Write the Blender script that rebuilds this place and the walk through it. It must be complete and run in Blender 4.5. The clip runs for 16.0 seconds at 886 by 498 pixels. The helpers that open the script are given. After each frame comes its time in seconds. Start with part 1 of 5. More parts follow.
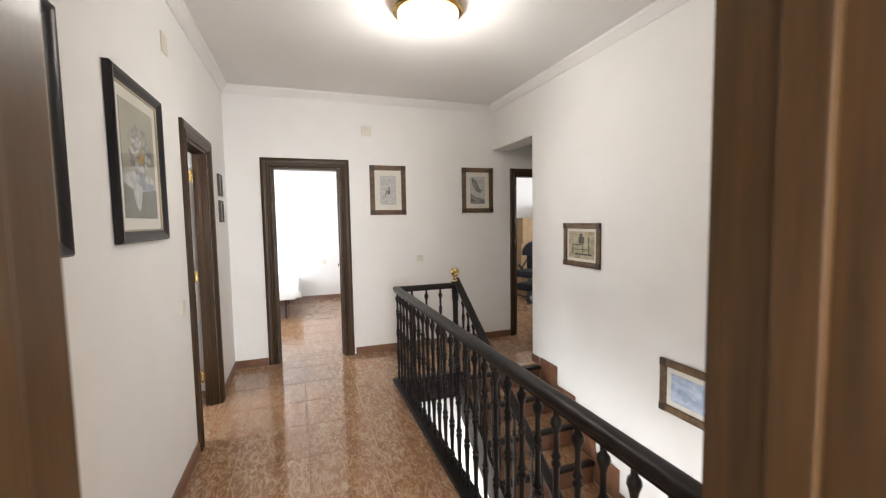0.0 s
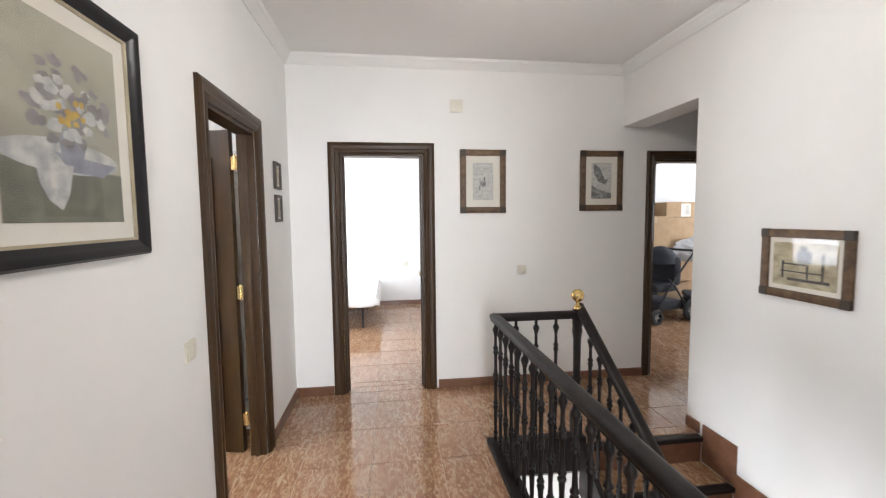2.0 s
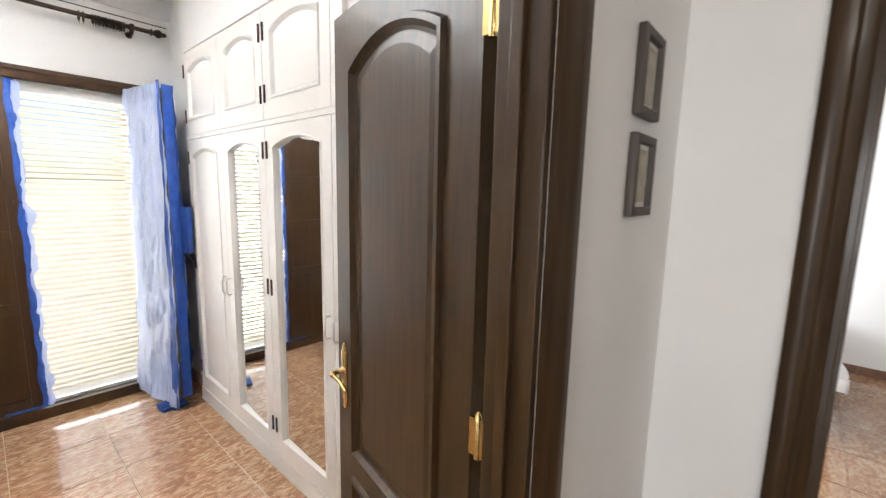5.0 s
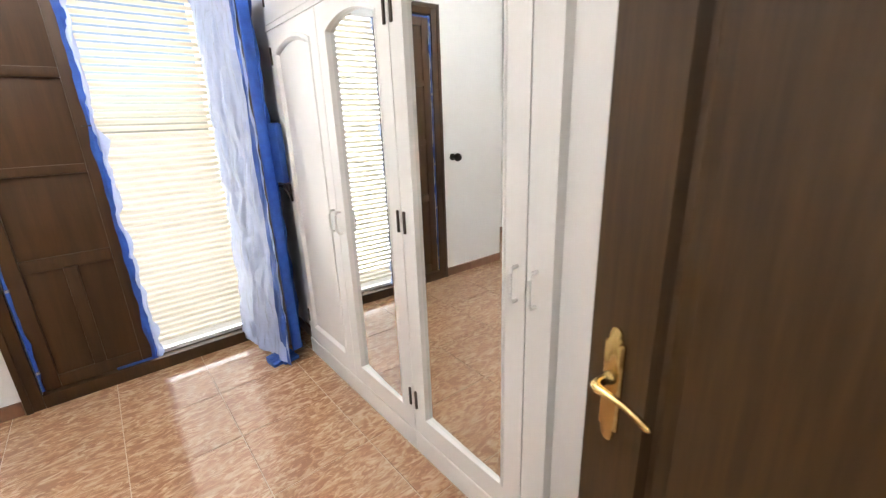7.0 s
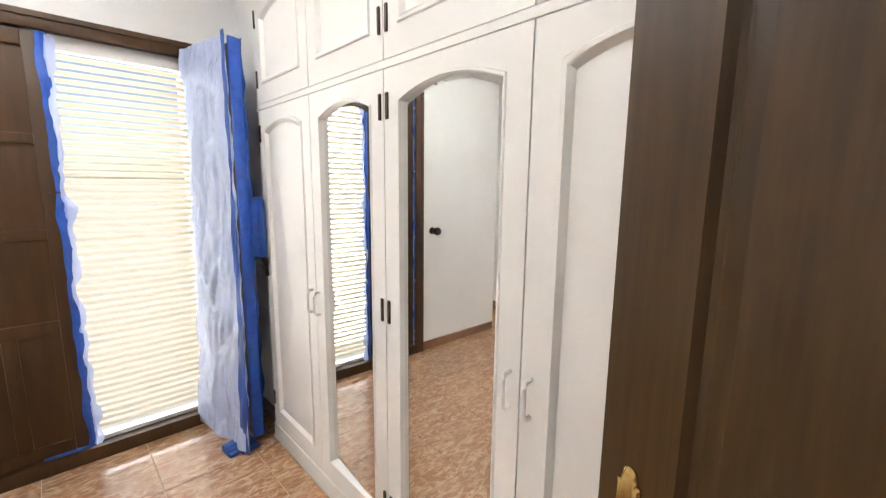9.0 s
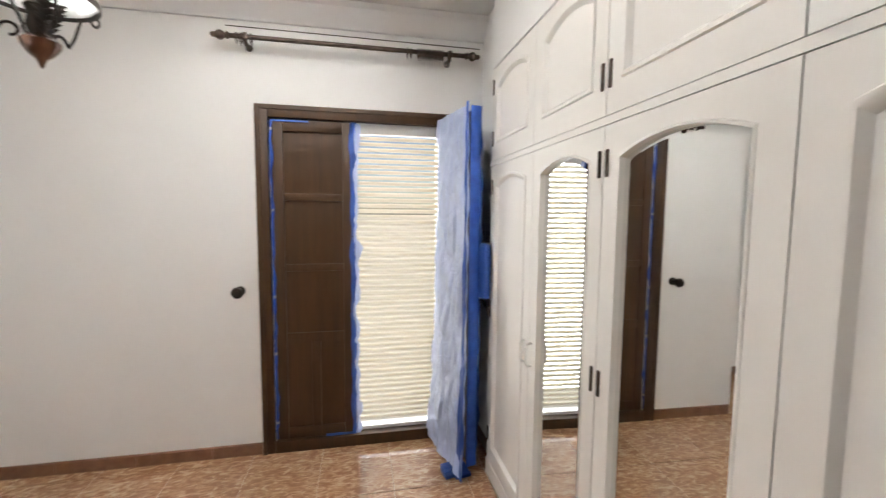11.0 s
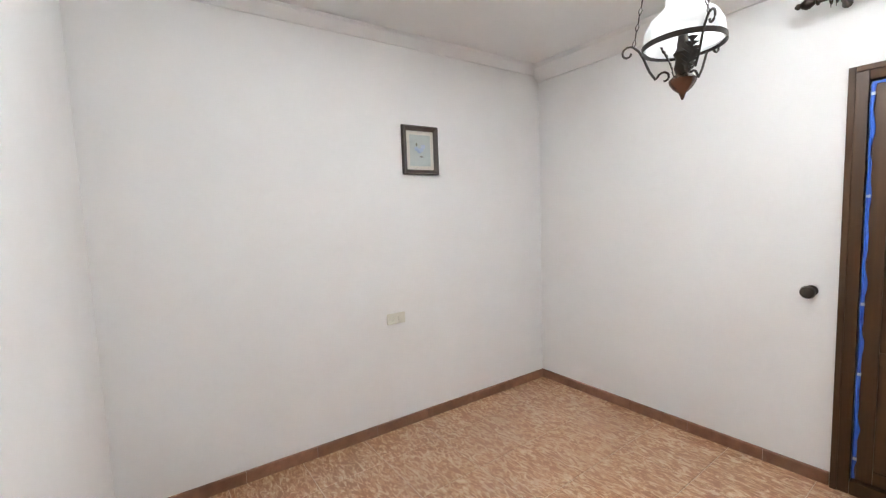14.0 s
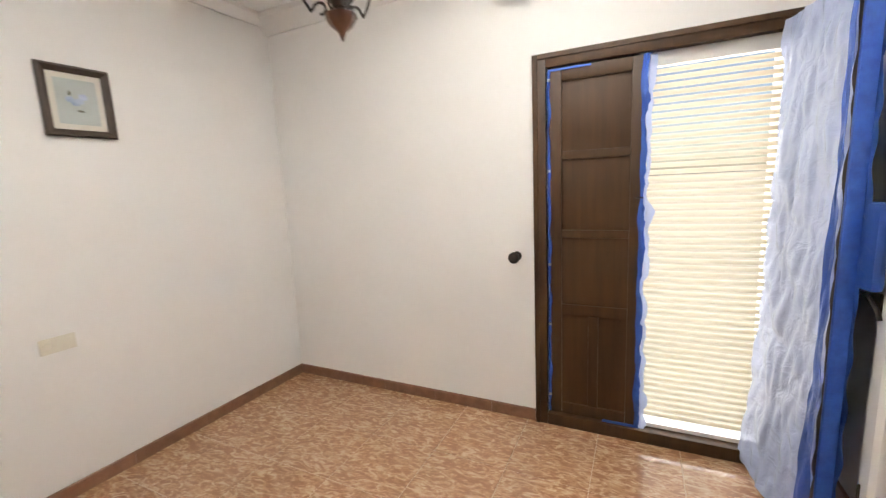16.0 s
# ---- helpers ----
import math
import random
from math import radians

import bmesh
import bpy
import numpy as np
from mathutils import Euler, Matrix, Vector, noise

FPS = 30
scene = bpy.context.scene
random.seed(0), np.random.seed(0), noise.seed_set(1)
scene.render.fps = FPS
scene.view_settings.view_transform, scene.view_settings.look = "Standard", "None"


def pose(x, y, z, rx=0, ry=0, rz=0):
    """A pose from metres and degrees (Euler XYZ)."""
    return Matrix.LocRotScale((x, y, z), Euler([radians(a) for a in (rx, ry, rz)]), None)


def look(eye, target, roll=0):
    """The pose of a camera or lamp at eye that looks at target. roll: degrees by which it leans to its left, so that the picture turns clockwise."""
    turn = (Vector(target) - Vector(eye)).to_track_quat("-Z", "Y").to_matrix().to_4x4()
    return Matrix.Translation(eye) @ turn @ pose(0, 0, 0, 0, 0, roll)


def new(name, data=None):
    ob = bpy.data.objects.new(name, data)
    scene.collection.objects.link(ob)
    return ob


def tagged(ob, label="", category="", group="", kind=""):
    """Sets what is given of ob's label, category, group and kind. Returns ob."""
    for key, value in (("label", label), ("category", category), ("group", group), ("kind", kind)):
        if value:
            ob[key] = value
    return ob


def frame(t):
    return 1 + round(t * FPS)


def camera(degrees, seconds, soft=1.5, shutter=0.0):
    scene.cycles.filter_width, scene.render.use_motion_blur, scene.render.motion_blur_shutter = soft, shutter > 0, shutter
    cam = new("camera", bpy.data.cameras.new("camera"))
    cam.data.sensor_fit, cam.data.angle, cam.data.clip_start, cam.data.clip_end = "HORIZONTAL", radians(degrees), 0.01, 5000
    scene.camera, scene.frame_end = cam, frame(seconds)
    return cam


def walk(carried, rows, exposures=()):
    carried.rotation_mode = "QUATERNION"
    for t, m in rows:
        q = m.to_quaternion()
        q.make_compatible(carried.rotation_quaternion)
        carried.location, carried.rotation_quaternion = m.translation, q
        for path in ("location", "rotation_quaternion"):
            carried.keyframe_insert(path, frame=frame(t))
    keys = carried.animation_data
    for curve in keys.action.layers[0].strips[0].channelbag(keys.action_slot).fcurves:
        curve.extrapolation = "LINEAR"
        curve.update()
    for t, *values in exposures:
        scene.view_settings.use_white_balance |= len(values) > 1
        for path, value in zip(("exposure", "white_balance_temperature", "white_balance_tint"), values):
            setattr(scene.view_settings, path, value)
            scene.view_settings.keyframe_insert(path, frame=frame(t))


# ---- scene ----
cam = camera(94.6, 16.0, soft=1.2, shutter=0.3)
PATH = [
    (0, (0.024, -0.093, 1.481), (0.678, 1.792, 1.34), -1.0),
    (0.5, (0.073, 0.126, 1.49), (0.634, 2.042, 1.371), -0.8),
    (1, (0.113, 0.327, 1.507), (0.583, 2.267, 1.391), -0.7),
    (1.5, (0.112, 0.61, 1.51), (0.481, 2.571, 1.376), -0.6),
    (2, (0.155, 0.951, 1.515), (0.411, 2.929, 1.362), -0.6),
    (2.5, (0.175, 1.32, 1.516), (0.344, 3.305, 1.339), -0.4),
    (3, (0.115, 1.709, 1.535), (0.12, 3.699, 1.339), -0.1),
    (3.5, (0.103, 2.101, 1.531), (-0.135, 4.076, 1.322), 0.1),
    (4, (-0.003, 2.456, 1.515), (-0.535, 4.373, 1.307), 0.2),
    (4.2, (-0.083, 2.619, 1.537), (-0.738, 4.496, 1.31), 0.8),
    (4.5, (-0.175, 2.773, 1.551), (-1.107, 4.525, 1.299), 0.4),
    (5, (-0.338, 3.001, 1.548), (-1.642, 4.491, 1.265), 1.3),
    (6.2, (-0.80, 3.15, 1.46), (-2.20, 4.50, 1.02), -0.3),
    (7.3, (-1.226, 3.165, 1.365), (-2.710, 4.350, 0.690), -3.2),
    (7.5, (-1.245, 3.172, 1.357), (-2.682, 4.375, 0.632), -3.0),
    (7.8, (-1.252, 3.170, 1.340), (-2.638, 4.416, 0.601), -2.5),
    (8.0, (-1.252, 3.166, 1.346), (-2.617, 4.461, 0.645), -2.2),
    (8.2, (-1.240, 3.157, 1.360), (-2.600, 4.488, 0.760), -1.8),
    (10.3, (-1.224, 3.151, 1.627), (-2.893, 4.253, 1.608), -0.5),
    (10.5, (-1.225, 3.161, 1.6), (-3.001, 4.078, 1.537), 0.1),
    (11, (-1.213, 3.23, 1.563), (-3.166, 3.627, 1.398), 0.5),
    (11.5, (-1.134, 3.214, 1.561), (-3.121, 3.132, 1.348), 0.0),
    (12, (-1.069, 3.186, 1.569), (-2.984, 2.65, 1.355), -0.8),
    (12.5, (-1.064, 3.15, 1.578), (-2.826, 2.227, 1.361), -1.1),
    (13, (-1.05, 3.117, 1.574), (-2.597, 1.87, 1.354), -1.4),
    (13.5, (-1.024, 3.111, 1.57), (-2.35, 1.629, 1.362), -1.7),
    (14, (-1.001, 3.108, 1.575), (-2.169, 1.493, 1.403), -2.1),
    (14.5, (-0.997, 3.11, 1.606), (-2.21, 1.524, 1.495), -2.6),
    (15, (-1.013, 3.107, 1.621), (-2.43, 1.7, 1.516), -3.3),
    (15.5, (-1.165, 3.115, 1.567), (-2.851, 2.06, 1.355), -3.5),
    (16, (-1.498, 3.176, 1.535), (-3.275, 2.311, 1.226), -2.7),
]
walk(cam, [(t, look(eye, target, roll)) for t, eye, target, roll in PATH],
     exposures=[(0, 0.78, 6550, 10), (1.5, 0.9, 6150, 10), (3, 0.88, 6350, 10), (4.5, 0.72, 6150, 10), (5, 0.48, 6450, 10), (7.3, 0.5, 6500, 10), (8.2, 0.5, 6500, 10),
                (10.3, 0.08, 6900, 10), (11.5, -0.05, 6600, 10), (13, 0.1, 6500, 10), (14, 0.32, 6250, 9), (15, 0.42, 6250, 9), (16, 0.28, 7000, 10)])

# ---- world and large lights ----
world = bpy.data.worlds.new("sky")
scene.world = world
world.use_nodes = True
wn = world.node_tree.nodes
sky = wn.new("ShaderNodeTexSky")
sky.sky_type, sky.sun_disc = "NISHITA", False
sky.sun_elevation, sky.sun_rotation = radians(61), radians(173)
wn["Background"].inputs["Strength"].default_value = 0.12
world.node_tree.links.new(sky.outputs[0], wn["Background"].inputs["Color"])
sun = new("sun", bpy.data.lights.new("sun", "SUN"))
sun.data.energy, sun.data.angle, sun.data.color = 2.0, radians(0.5), (1, 0.95, 0.86)
sun.matrix_world = look((0.6, -5, 9), (0, 0, 0))


def area_light(name, m, w, h, watts, color):
    """Area lamp: daylight in a window's opening, or added fill."""
    ob = new(name, bpy.data.lights.new(name, "AREA"))
    ob.data.shape, ob.data.size, ob.data.size_y = "RECTANGLE", w, h
    ob.data.energy, ob.data.color = watts, color
    ob.matrix_world = m
    return ob


DAY = (0.97, 0.985, 1.0)
COOL = (0.92, 0.955, 1.0)
area_light("dressing_room_daylight", look((-4.4, 3.3, 1.15), (0, 3.3, 1.15)), 1.2, 2.15, 44, (0.96, 0.98, 1.0))
# added fill lamp before the blind, aimed up to brighten ceiling and walls
room_fill = area_light("dressing_room_fill", look((-3.925, 3.46, 1.60), (-3.925 + 0.68, 3.46 - 0.42, 1.60 + 0.66)), 0.20, 0.05, 84, (0.95, 0.975, 1.0))
room_fill.data.spread = radians(54)
area_light("bedroom_daylight", look((-2.38, 6.6, 1.5), (1, 6.6, 1.3)), 1.6, 1.6, 84, COOL)
area_light("storage_daylight", look((6.88, 6.2, 1.6), (4, 6.2, 1.2)), 1.6, 1.4, 52, COOL)
# added fill in an assumed, unseen window, to brighten the hall
area_light("first_room_fill", look((0.4, -3.18, 1.5), (0.4, 0, 1.4)), 1.8, 1.6, 230, DAY)
area_light("lower_hall_daylight", look((-1.98, 1.9, -1.4), (1.5, 1.9, -1.2)), 2.0, 1.6, 100, DAY)
lamp_light = new("ceiling_lamp_light", bpy.data.lights.new("ceiling_lamp_light", "POINT"))
lamp_light.data.energy, lamp_light.data.color, lamp_light.data.shadow_soft_size = 19, (1, 0.965, 0.92), 0.12
lamp_light.location = (0.84, 2.47, 2.60)

# ---- materials ----


def material(name, color, rough=0.5, metal=0.0, second=None, scale=8.0, stretch=(1, 1, 1), bump=0.0, bump_scale=60.0, spread=(0.35, 0.65), vary=0.0, coat=0.0, rough_var=0.0, spec=0.5):
    """Principled surface: two colours mixed by stretched noise, a fine relief and small changes from piece to piece."""
    m = bpy.data.materials.new(name)
    m.use_nodes = True
    n, l = m.node_tree.nodes, m.node_tree.links
    p = n["Principled BSDF"]
    p.inputs["Roughness"].default_value, p.inputs["Metallic"].default_value = rough, metal
    p.inputs["Coat Weight"].default_value = coat
    p.inputs["Specular IOR Level"].default_value = spec
    p.inputs["Coat Roughness"].default_value = 0.12
    tc = n.new("ShaderNodeTexCoord")
    mp = n.new("ShaderNodeMapping")
    mp.inputs["Scale"].default_value = stretch
    l.new(tc.outputs["Object"], mp.inputs["Vector"])
    no = n.new("ShaderNodeTexNoise")
    no.inputs["Scale"].default_value, no.inputs["Detail"].default_value, no.inputs["Roughness"].default_value = scale, 6, 0.6
    l.new(mp.outputs[0], no.inputs["Vector"])
    ra = n.new("ShaderNodeValToRGB")
    second = second or tuple(c * 0.88 for c in color)
    ra.color_ramp.elements[0].position, ra.color_ramp.elements[1].position = spread
    ra.color_ramp.elements[0].color, ra.color_ramp.elements[1].color = (*second, 1), (*color, 1)
    l.new(no.outputs[0], ra.inputs[0])
    out = ra.outputs[0]
    if vary:
        info, hs = n.new("ShaderNodeObjectInfo"), n.new("ShaderNodeHueSaturation")
        mr = n.new("ShaderNodeMapRange")
        mr.inputs["To Min"].default_value, mr.inputs["To Max"].default_value = 1 - vary, 1 + vary
        l.new(info.outputs["Random"], mr.inputs[0])
        l.new(mr.outputs[0], hs.inputs["Value"])
        l.new(out, hs.inputs["Color"])
        out = hs.outputs[0]
    l.new(out, p.inputs["Base Color"])
    if rough_var:
        mr = n.new("ShaderNodeMapRange")
        mr.inputs["To Min"].default_value, mr.inputs["To Max"].default_value = rough - rough_var, rough + rough_var
        l.new(no.outputs[0], mr.inputs[0])
        l.new(mr.outputs[0], p.inputs["Roughness"])
    if bump:
        nb, bp = n.new("ShaderNodeTexNoise"), n.new("ShaderNodeBump")
        nb.inputs["Scale"].default_value, nb.inputs["Detail"].default_value = bump_scale, 4
        l.new(mp.outputs[0], nb.inputs["Vector"])
        bp.inputs["Strength"].default_value, bp.inputs["Distance"].default_value = bump, 0.004
        l.new(nb.outputs[0], bp.inputs["Height"])
        l.new(bp.outputs[0], p.inputs["Normal"])
    return m


WALL = material("wall_paint", (0.84, 0.828, 0.81), 0.62, second=(0.81, 0.798, 0.78), scale=1.6, bump=0.12, bump_scale=38)
CEIL = material("ceiling_paint", (0.83, 0.82, 0.805), 0.75, second=(0.80, 0.79, 0.775), scale=1.1, bump=0.08, bump_scale=30)
WOOD = material("dark_wood", (0.055, 0.0275, 0.0092), 0.38, second=(0.031, 0.015, 0.005), scale=5, stretch=(9, 9, 0.55), bump=0.08, bump_scale=30, spec=0.32, coat=0.06)
WOOD_H = material("dark_wood_across", (0.055, 0.0275, 0.0092), 0.38, second=(0.031, 0.015, 0.005), scale=5, stretch=(0.55, 9, 9), bump=0.08, bump_scale=30, spec=0.32, coat=0.06)
SHUT = material("shutter_wood", (0.054, 0.0235, 0.0072), 0.45, second=(0.033, 0.0145, 0.0045), scale=3, stretch=(7, 7, 0.5), bump=0.1, bump_scale=30, spec=0.3)
BLACKWOOD = material("black_wood", (0.016, 0.012, 0.010), 0.38, second=(0.008, 0.006, 0.006), scale=12, bump=0.08, vary=0.15, spec=0.2)
FRAME_OAK = material("carved_frame_wood", (0.16, 0.093, 0.045), 0.5, second=(0.075, 0.042, 0.022), scale=6, stretch=(4, 4, 4), bump=0.2, bump_scale=60)
FRAME_DARK = material("frame_corner_wood", (0.045, 0.028, 0.018), 0.5, bump=0.2)
FRAME_BLACK = material("black_lacquer", (0.010, 0.009, 0.010), 0.3, second=(0.015, 0.013, 0.013), spec=0.25)
GILT = material("pale_gilt", (0.42, 0.36, 0.25), 0.4, second=(0.33, 0.27, 0.17))
PAPER = material("mount_paper", (0.74, 0.71, 0.64), 0.8, second=(0.70, 0.665, 0.59), scale=5)
BRASS = material("brass", (0.72, 0.52, 0.22), 0.22, 1.0, second=(0.55, 0.38, 0.15), scale=14, bump=0.06)
IRON = material("dark_iron", (0.022, 0.018, 0.016), 0.45, 0.6, second=(0.04, 0.028, 0.02), scale=30, bump=0.25)
BRONZE = material("antique_bronze", (0.085, 0.055, 0.04), 0.4, 0.7, second=(0.04, 0.027, 0.02), scale=22, bump=0.2)
WHITE = material("cream_lacquer", (0.80, 0.775, 0.735), 0.36, second=(0.775, 0.75, 0.71), scale=2.5, bump=0.05, bump_scale=12)
SWITCH = material("ivory_plastic", (0.70, 0.665, 0.57), 0.35, second=(0.66, 0.62, 0.52))
BASE = material("baseboard_tile", (0.21, 0.104, 0.060), 0.3, second=(0.14, 0.062, 0.036), scale=16, bump=0.04, vary=0.1, spread=(0.3, 0.7))
GROUT = material("pale_grout", (0.44, 0.32, 0.22), 0.8, bump=0.2)
CARD = material("cardboard", (0.40, 0.27, 0.15), 0.8, second=(0.34, 0.22, 0.12), scale=6, bump=0.08)
BLACKCLOTH = material("black_fabric", (0.02, 0.02, 0.024), 0.85, bump=0.3, bump_scale=200)
BLUECLOTH = material("grey_blue_fabric", (0.022, 0.025, 0.036), 0.85, bump=0.3, bump_scale=200)
RUBBER = material("black_rubber", (0.018, 0.018, 0.018), 0.6)
GREYMETAL = material("grey_metal", (0.45, 0.45, 0.46), 0.35, 0.9)
RED = material("red_plastic", (0.55, 0.045, 0.03), 0.35, second=(0.42, 0.03, 0.02))
ORANGE = material("orange_plastic", (0.75, 0.2, 0.04), 0.4)
YELLOW = material("yellow_plastic", (0.75, 0.55, 0.05), 0.4)
GREENP = material("green_plastic", (0.12, 0.38, 0.07), 0.4)
LINEN = material("white_linen", (0.82, 0.81, 0.80), 0.85, second=(0.78, 0.77, 0.76), scale=7, bump=0.4, bump_scale=14)
BLUETAPE = material("blue_masking_tape", (0.012, 0.055, 0.28), 0.5, second=(0.02, 0.09, 0.40), scale=18, bump=0.3)
CLAY = material("pale_plaster", (0.78, 0.76, 0.73), 0.8)
RENDERWALL = material("sunlit_plaster", (0.75, 0.68, 0.55), 0.85, second=(0.68, 0.61, 0.48), scale=1.5)


def tile_material():
    """Glossy reddish ceramic with short crossing cream and rust flecks, shifted from tile to tile."""
    m = bpy.data.materials.new("mottled_floor_tile")
    m.use_nodes = True
    n, l = m.node_tree.nodes, m.node_tree.links
    p = n["Principled BSDF"]
    tc, info, add = n.new("ShaderNodeTexCoord"), n.new("ShaderNodeObjectInfo"), n.new("ShaderNodeVectorMath")
    comb = n.new("ShaderNodeVectorMath")
    comb.operation = "SCALE"
    comb.inputs[0].default_value = (37, 61, 13)
    l.new(info.outputs["Random"], comb.inputs["Scale"])
    l.new(tc.outputs["Object"], add.inputs[0])
    l.new(comb.outputs[0], add.inputs[1])
    masks = []
    for angle, sc in ((0.4, 24), (1.45, 22), (2.5, 23)):
        mp, no = n.new("ShaderNodeMapping"), n.new("ShaderNodeTexNoise")
        mp.inputs["Rotation"].default_value = (0, 0, angle)
        mp.inputs["Scale"].default_value = (1, 0.42, 1)
        no.inputs["Scale"].default_value, no.inputs["Detail"].default_value, no.inputs["Distortion"].default_value = sc, 4, 1.8
        l.new(add.outputs[0], mp.inputs[0])
        l.new(mp.outputs[0], no.inputs["Vector"])
        masks.append(no)
    mx = n.new("ShaderNodeMath")
    mx.operation = "MAXIMUM"
    l.new(masks[0].outputs[0], mx.inputs[0])
    l.new(masks[1].outputs[0], mx.inputs[1])
    mx2 = n.new("ShaderNodeMath")
    mx2.operation = "MAXIMUM"
    l.new(mx.outputs[0], mx2.inputs[0])
    l.new(masks[2].outputs[0], mx2.inputs[1])
    mx = mx2
    ra = n.new("ShaderNodeValToRGB")
    e = ra.color_ramp.elements
    e[0].position, e[0].color = 0.50, (0.205, 0.096, 0.047, 1)
    e[1].position, e[1].color = 0.70, (0.45, 0.325, 0.21, 1)
    mid = e.new(0.58)
    mid.color = (0.31, 0.175, 0.093, 1)
    l.new(mx.outputs[0], ra.inputs[0])
    big, mix = n.new("ShaderNodeTexNoise"), n.new("ShaderNodeMix")
    big.inputs["Scale"].default_value = 5
    l.new(add.outputs[0], big.inputs["Vector"])
    mix.data_type = "RGBA"
    mix.inputs["B"].default_value = (0.35, 0.21, 0.13, 1)
    mr = n.new("ShaderNodeMapRange")
    mr.inputs["To Max"].default_value = 0.45
    l.new(big.outputs[0], mr.inputs[0])
    l.new(mr.outputs[0], mix.inputs["Factor"])
    l.new(ra.outputs[0], mix.inputs["A"])
    l.new(mix.outputs["Result"], p.inputs["Base Color"])
    rr, bump = n.new("ShaderNodeMapRange"), n.new("ShaderNodeBump")
    rr.inputs["To Min"].default_value, rr.inputs["To Max"].default_value = 0.05, 0.15
    l.new(big.outputs[0], rr.inputs[0])
    l.new(rr.outputs[0], p.inputs["Roughness"])
    bump.inputs["Strength"].default_value, bump.inputs["Distance"].default_value = 0.05, 0.003
    l.new(big.outputs[0], bump.inputs["Height"])
    l.new(bump.outputs[0], p.inputs["Normal"])
    p.inputs["IOR"].default_value = 1.48
    return m


TILE = tile_material()


def mirror_material():
    m = bpy.data.materials.new("mirror")
    m.use_nodes = True
    p = m.node_tree.nodes["Principled BSDF"]
    p.inputs["Base Color"].default_value = (0.86, 0.88, 0.87, 1)
    p.inputs["Metallic"].default_value, p.inputs["Roughness"].default_value = 1.0, 0.012
    return m


MIRROR = mirror_material()


def pane_material(name, tint=(1, 1, 1), gloss=1.0, rough=0.02):
    """A thin clear sheet: see-through, with a Fresnel gloss."""
    m = bpy.data.materials.new(name)
    m.use_nodes = True
    n, l = m.node_tree.nodes, m.node_tree.links
    n.remove(n["Principled BSDF"])
    tr, gl, fr, mx = n.new("ShaderNodeBsdfTransparent"), n.new("ShaderNodeBsdfGlossy"), n.new("ShaderNodeLayerWeight"), n.new("ShaderNodeMixShader")
    pw, sc = n.new("ShaderNodeMath"), n.new("ShaderNodeMath")
    pw.operation, sc.operation = "POWER", "MULTIPLY_ADD"
    pw.inputs[1].default_value, sc.inputs[1].default_value, sc.inputs[2].default_value = 5, 0.92, 0.05
    tr.inputs[0].default_value = (*tint, 1)
    gl.inputs["Roughness"].default_value = rough
    gl.inputs["Color"].default_value = (gloss, gloss, gloss, 1)
    fr.inputs[0].default_value = 0.5
    l.new(fr.outputs["Facing"], pw.inputs[0])
    l.new(pw.outputs[0], sc.inputs[0])
    l.new(sc.outputs[0], mx.inputs[0])
    l.new(tr.outputs[0], mx.inputs[1])
    l.new(gl.outputs[0], mx.inputs[2])
    l.new(mx.outputs[0], n["Material Output"].inputs[0])
    return m


GLASS = pane_material("picture_glass", (1, 1, 1), 0.5)


def sheet_material(name, color, see, through_light, rough=0.25, bump=0.6, bump_scale=22):
    """Thin film or slat: some light passes straight, some spreads, the rest reflects."""
    m = bpy.data.materials.new(name)
    m.use_nodes = True
    n, l = m.node_tree.nodes, m.node_tree.links
    p = n["Principled BSDF"]
    p.inputs["Base Color"].default_value = (*color, 1)
    p.inputs["Roughness"].default_value = rough
    tl, tr, m1, m2 = n.new("ShaderNodeBsdfTranslucent"), n.new("ShaderNodeBsdfTransparent"), n.new("ShaderNodeMixShader"), n.new("ShaderNodeMixShader")
    tl.inputs[0].default_value = (*color, 1)
    tr.inputs[0].default_value = (*[0.4 + 0.6 * c for c in color], 1)
    m1.inputs[0].default_value, m2.inputs[0].default_value = through_light, see
    l.new(p.outputs[0], m1.inputs[1])
    l.new(tl.outputs[0], m1.inputs[2])
    l.new(m1.outputs[0], m2.inputs[1])
    l.new(tr.outputs[0], m2.inputs[2])
    l.new(m2.outputs[0], n["Material Output"].inputs[0])
    if bump:
        tc, no, bp = n.new("ShaderNodeTexCoord"), n.new("ShaderNodeTexNoise"), n.new("ShaderNodeBump")
        no.inputs["Scale"].default_value, no.inputs["Detail"].default_value, no.inputs["Distortion"].default_value = bump_scale, 5, 1.5
        bp.inputs["Strength"].default_value, bp.inputs["Distance"].default_value = bump, 0.02
        l.new(tc.outputs["Object"], no.inputs["Vector"])
        l.new(no.outputs[0], bp.inputs["Height"])
        l.new(bp.outputs[0], p.inputs["Normal"])
    return m


FILM = sheet_material("clear_blue_film", (0.58, 0.67, 0.94), 0.16, 0.22, 0.11, 0.6, 11)
FILM_BLUE = sheet_material("blue_film", (0.042, 0.105, 0.38), 0.12, 0.4, 0.3, 0.4, 14)
SLAT = sheet_material("cream_slat", (0.88, 0.83, 0.72), 0.0, 0.28, 0.5, 0)
OPAL = sheet_material("opal_glass", (0.86, 0.86, 0.85), 0.0, 0.45, 0.12, 0)
PLASTICBAG = sheet_material("clear_bag", (0.8, 0.82, 0.85), 0.3, 0.3, 0.2)


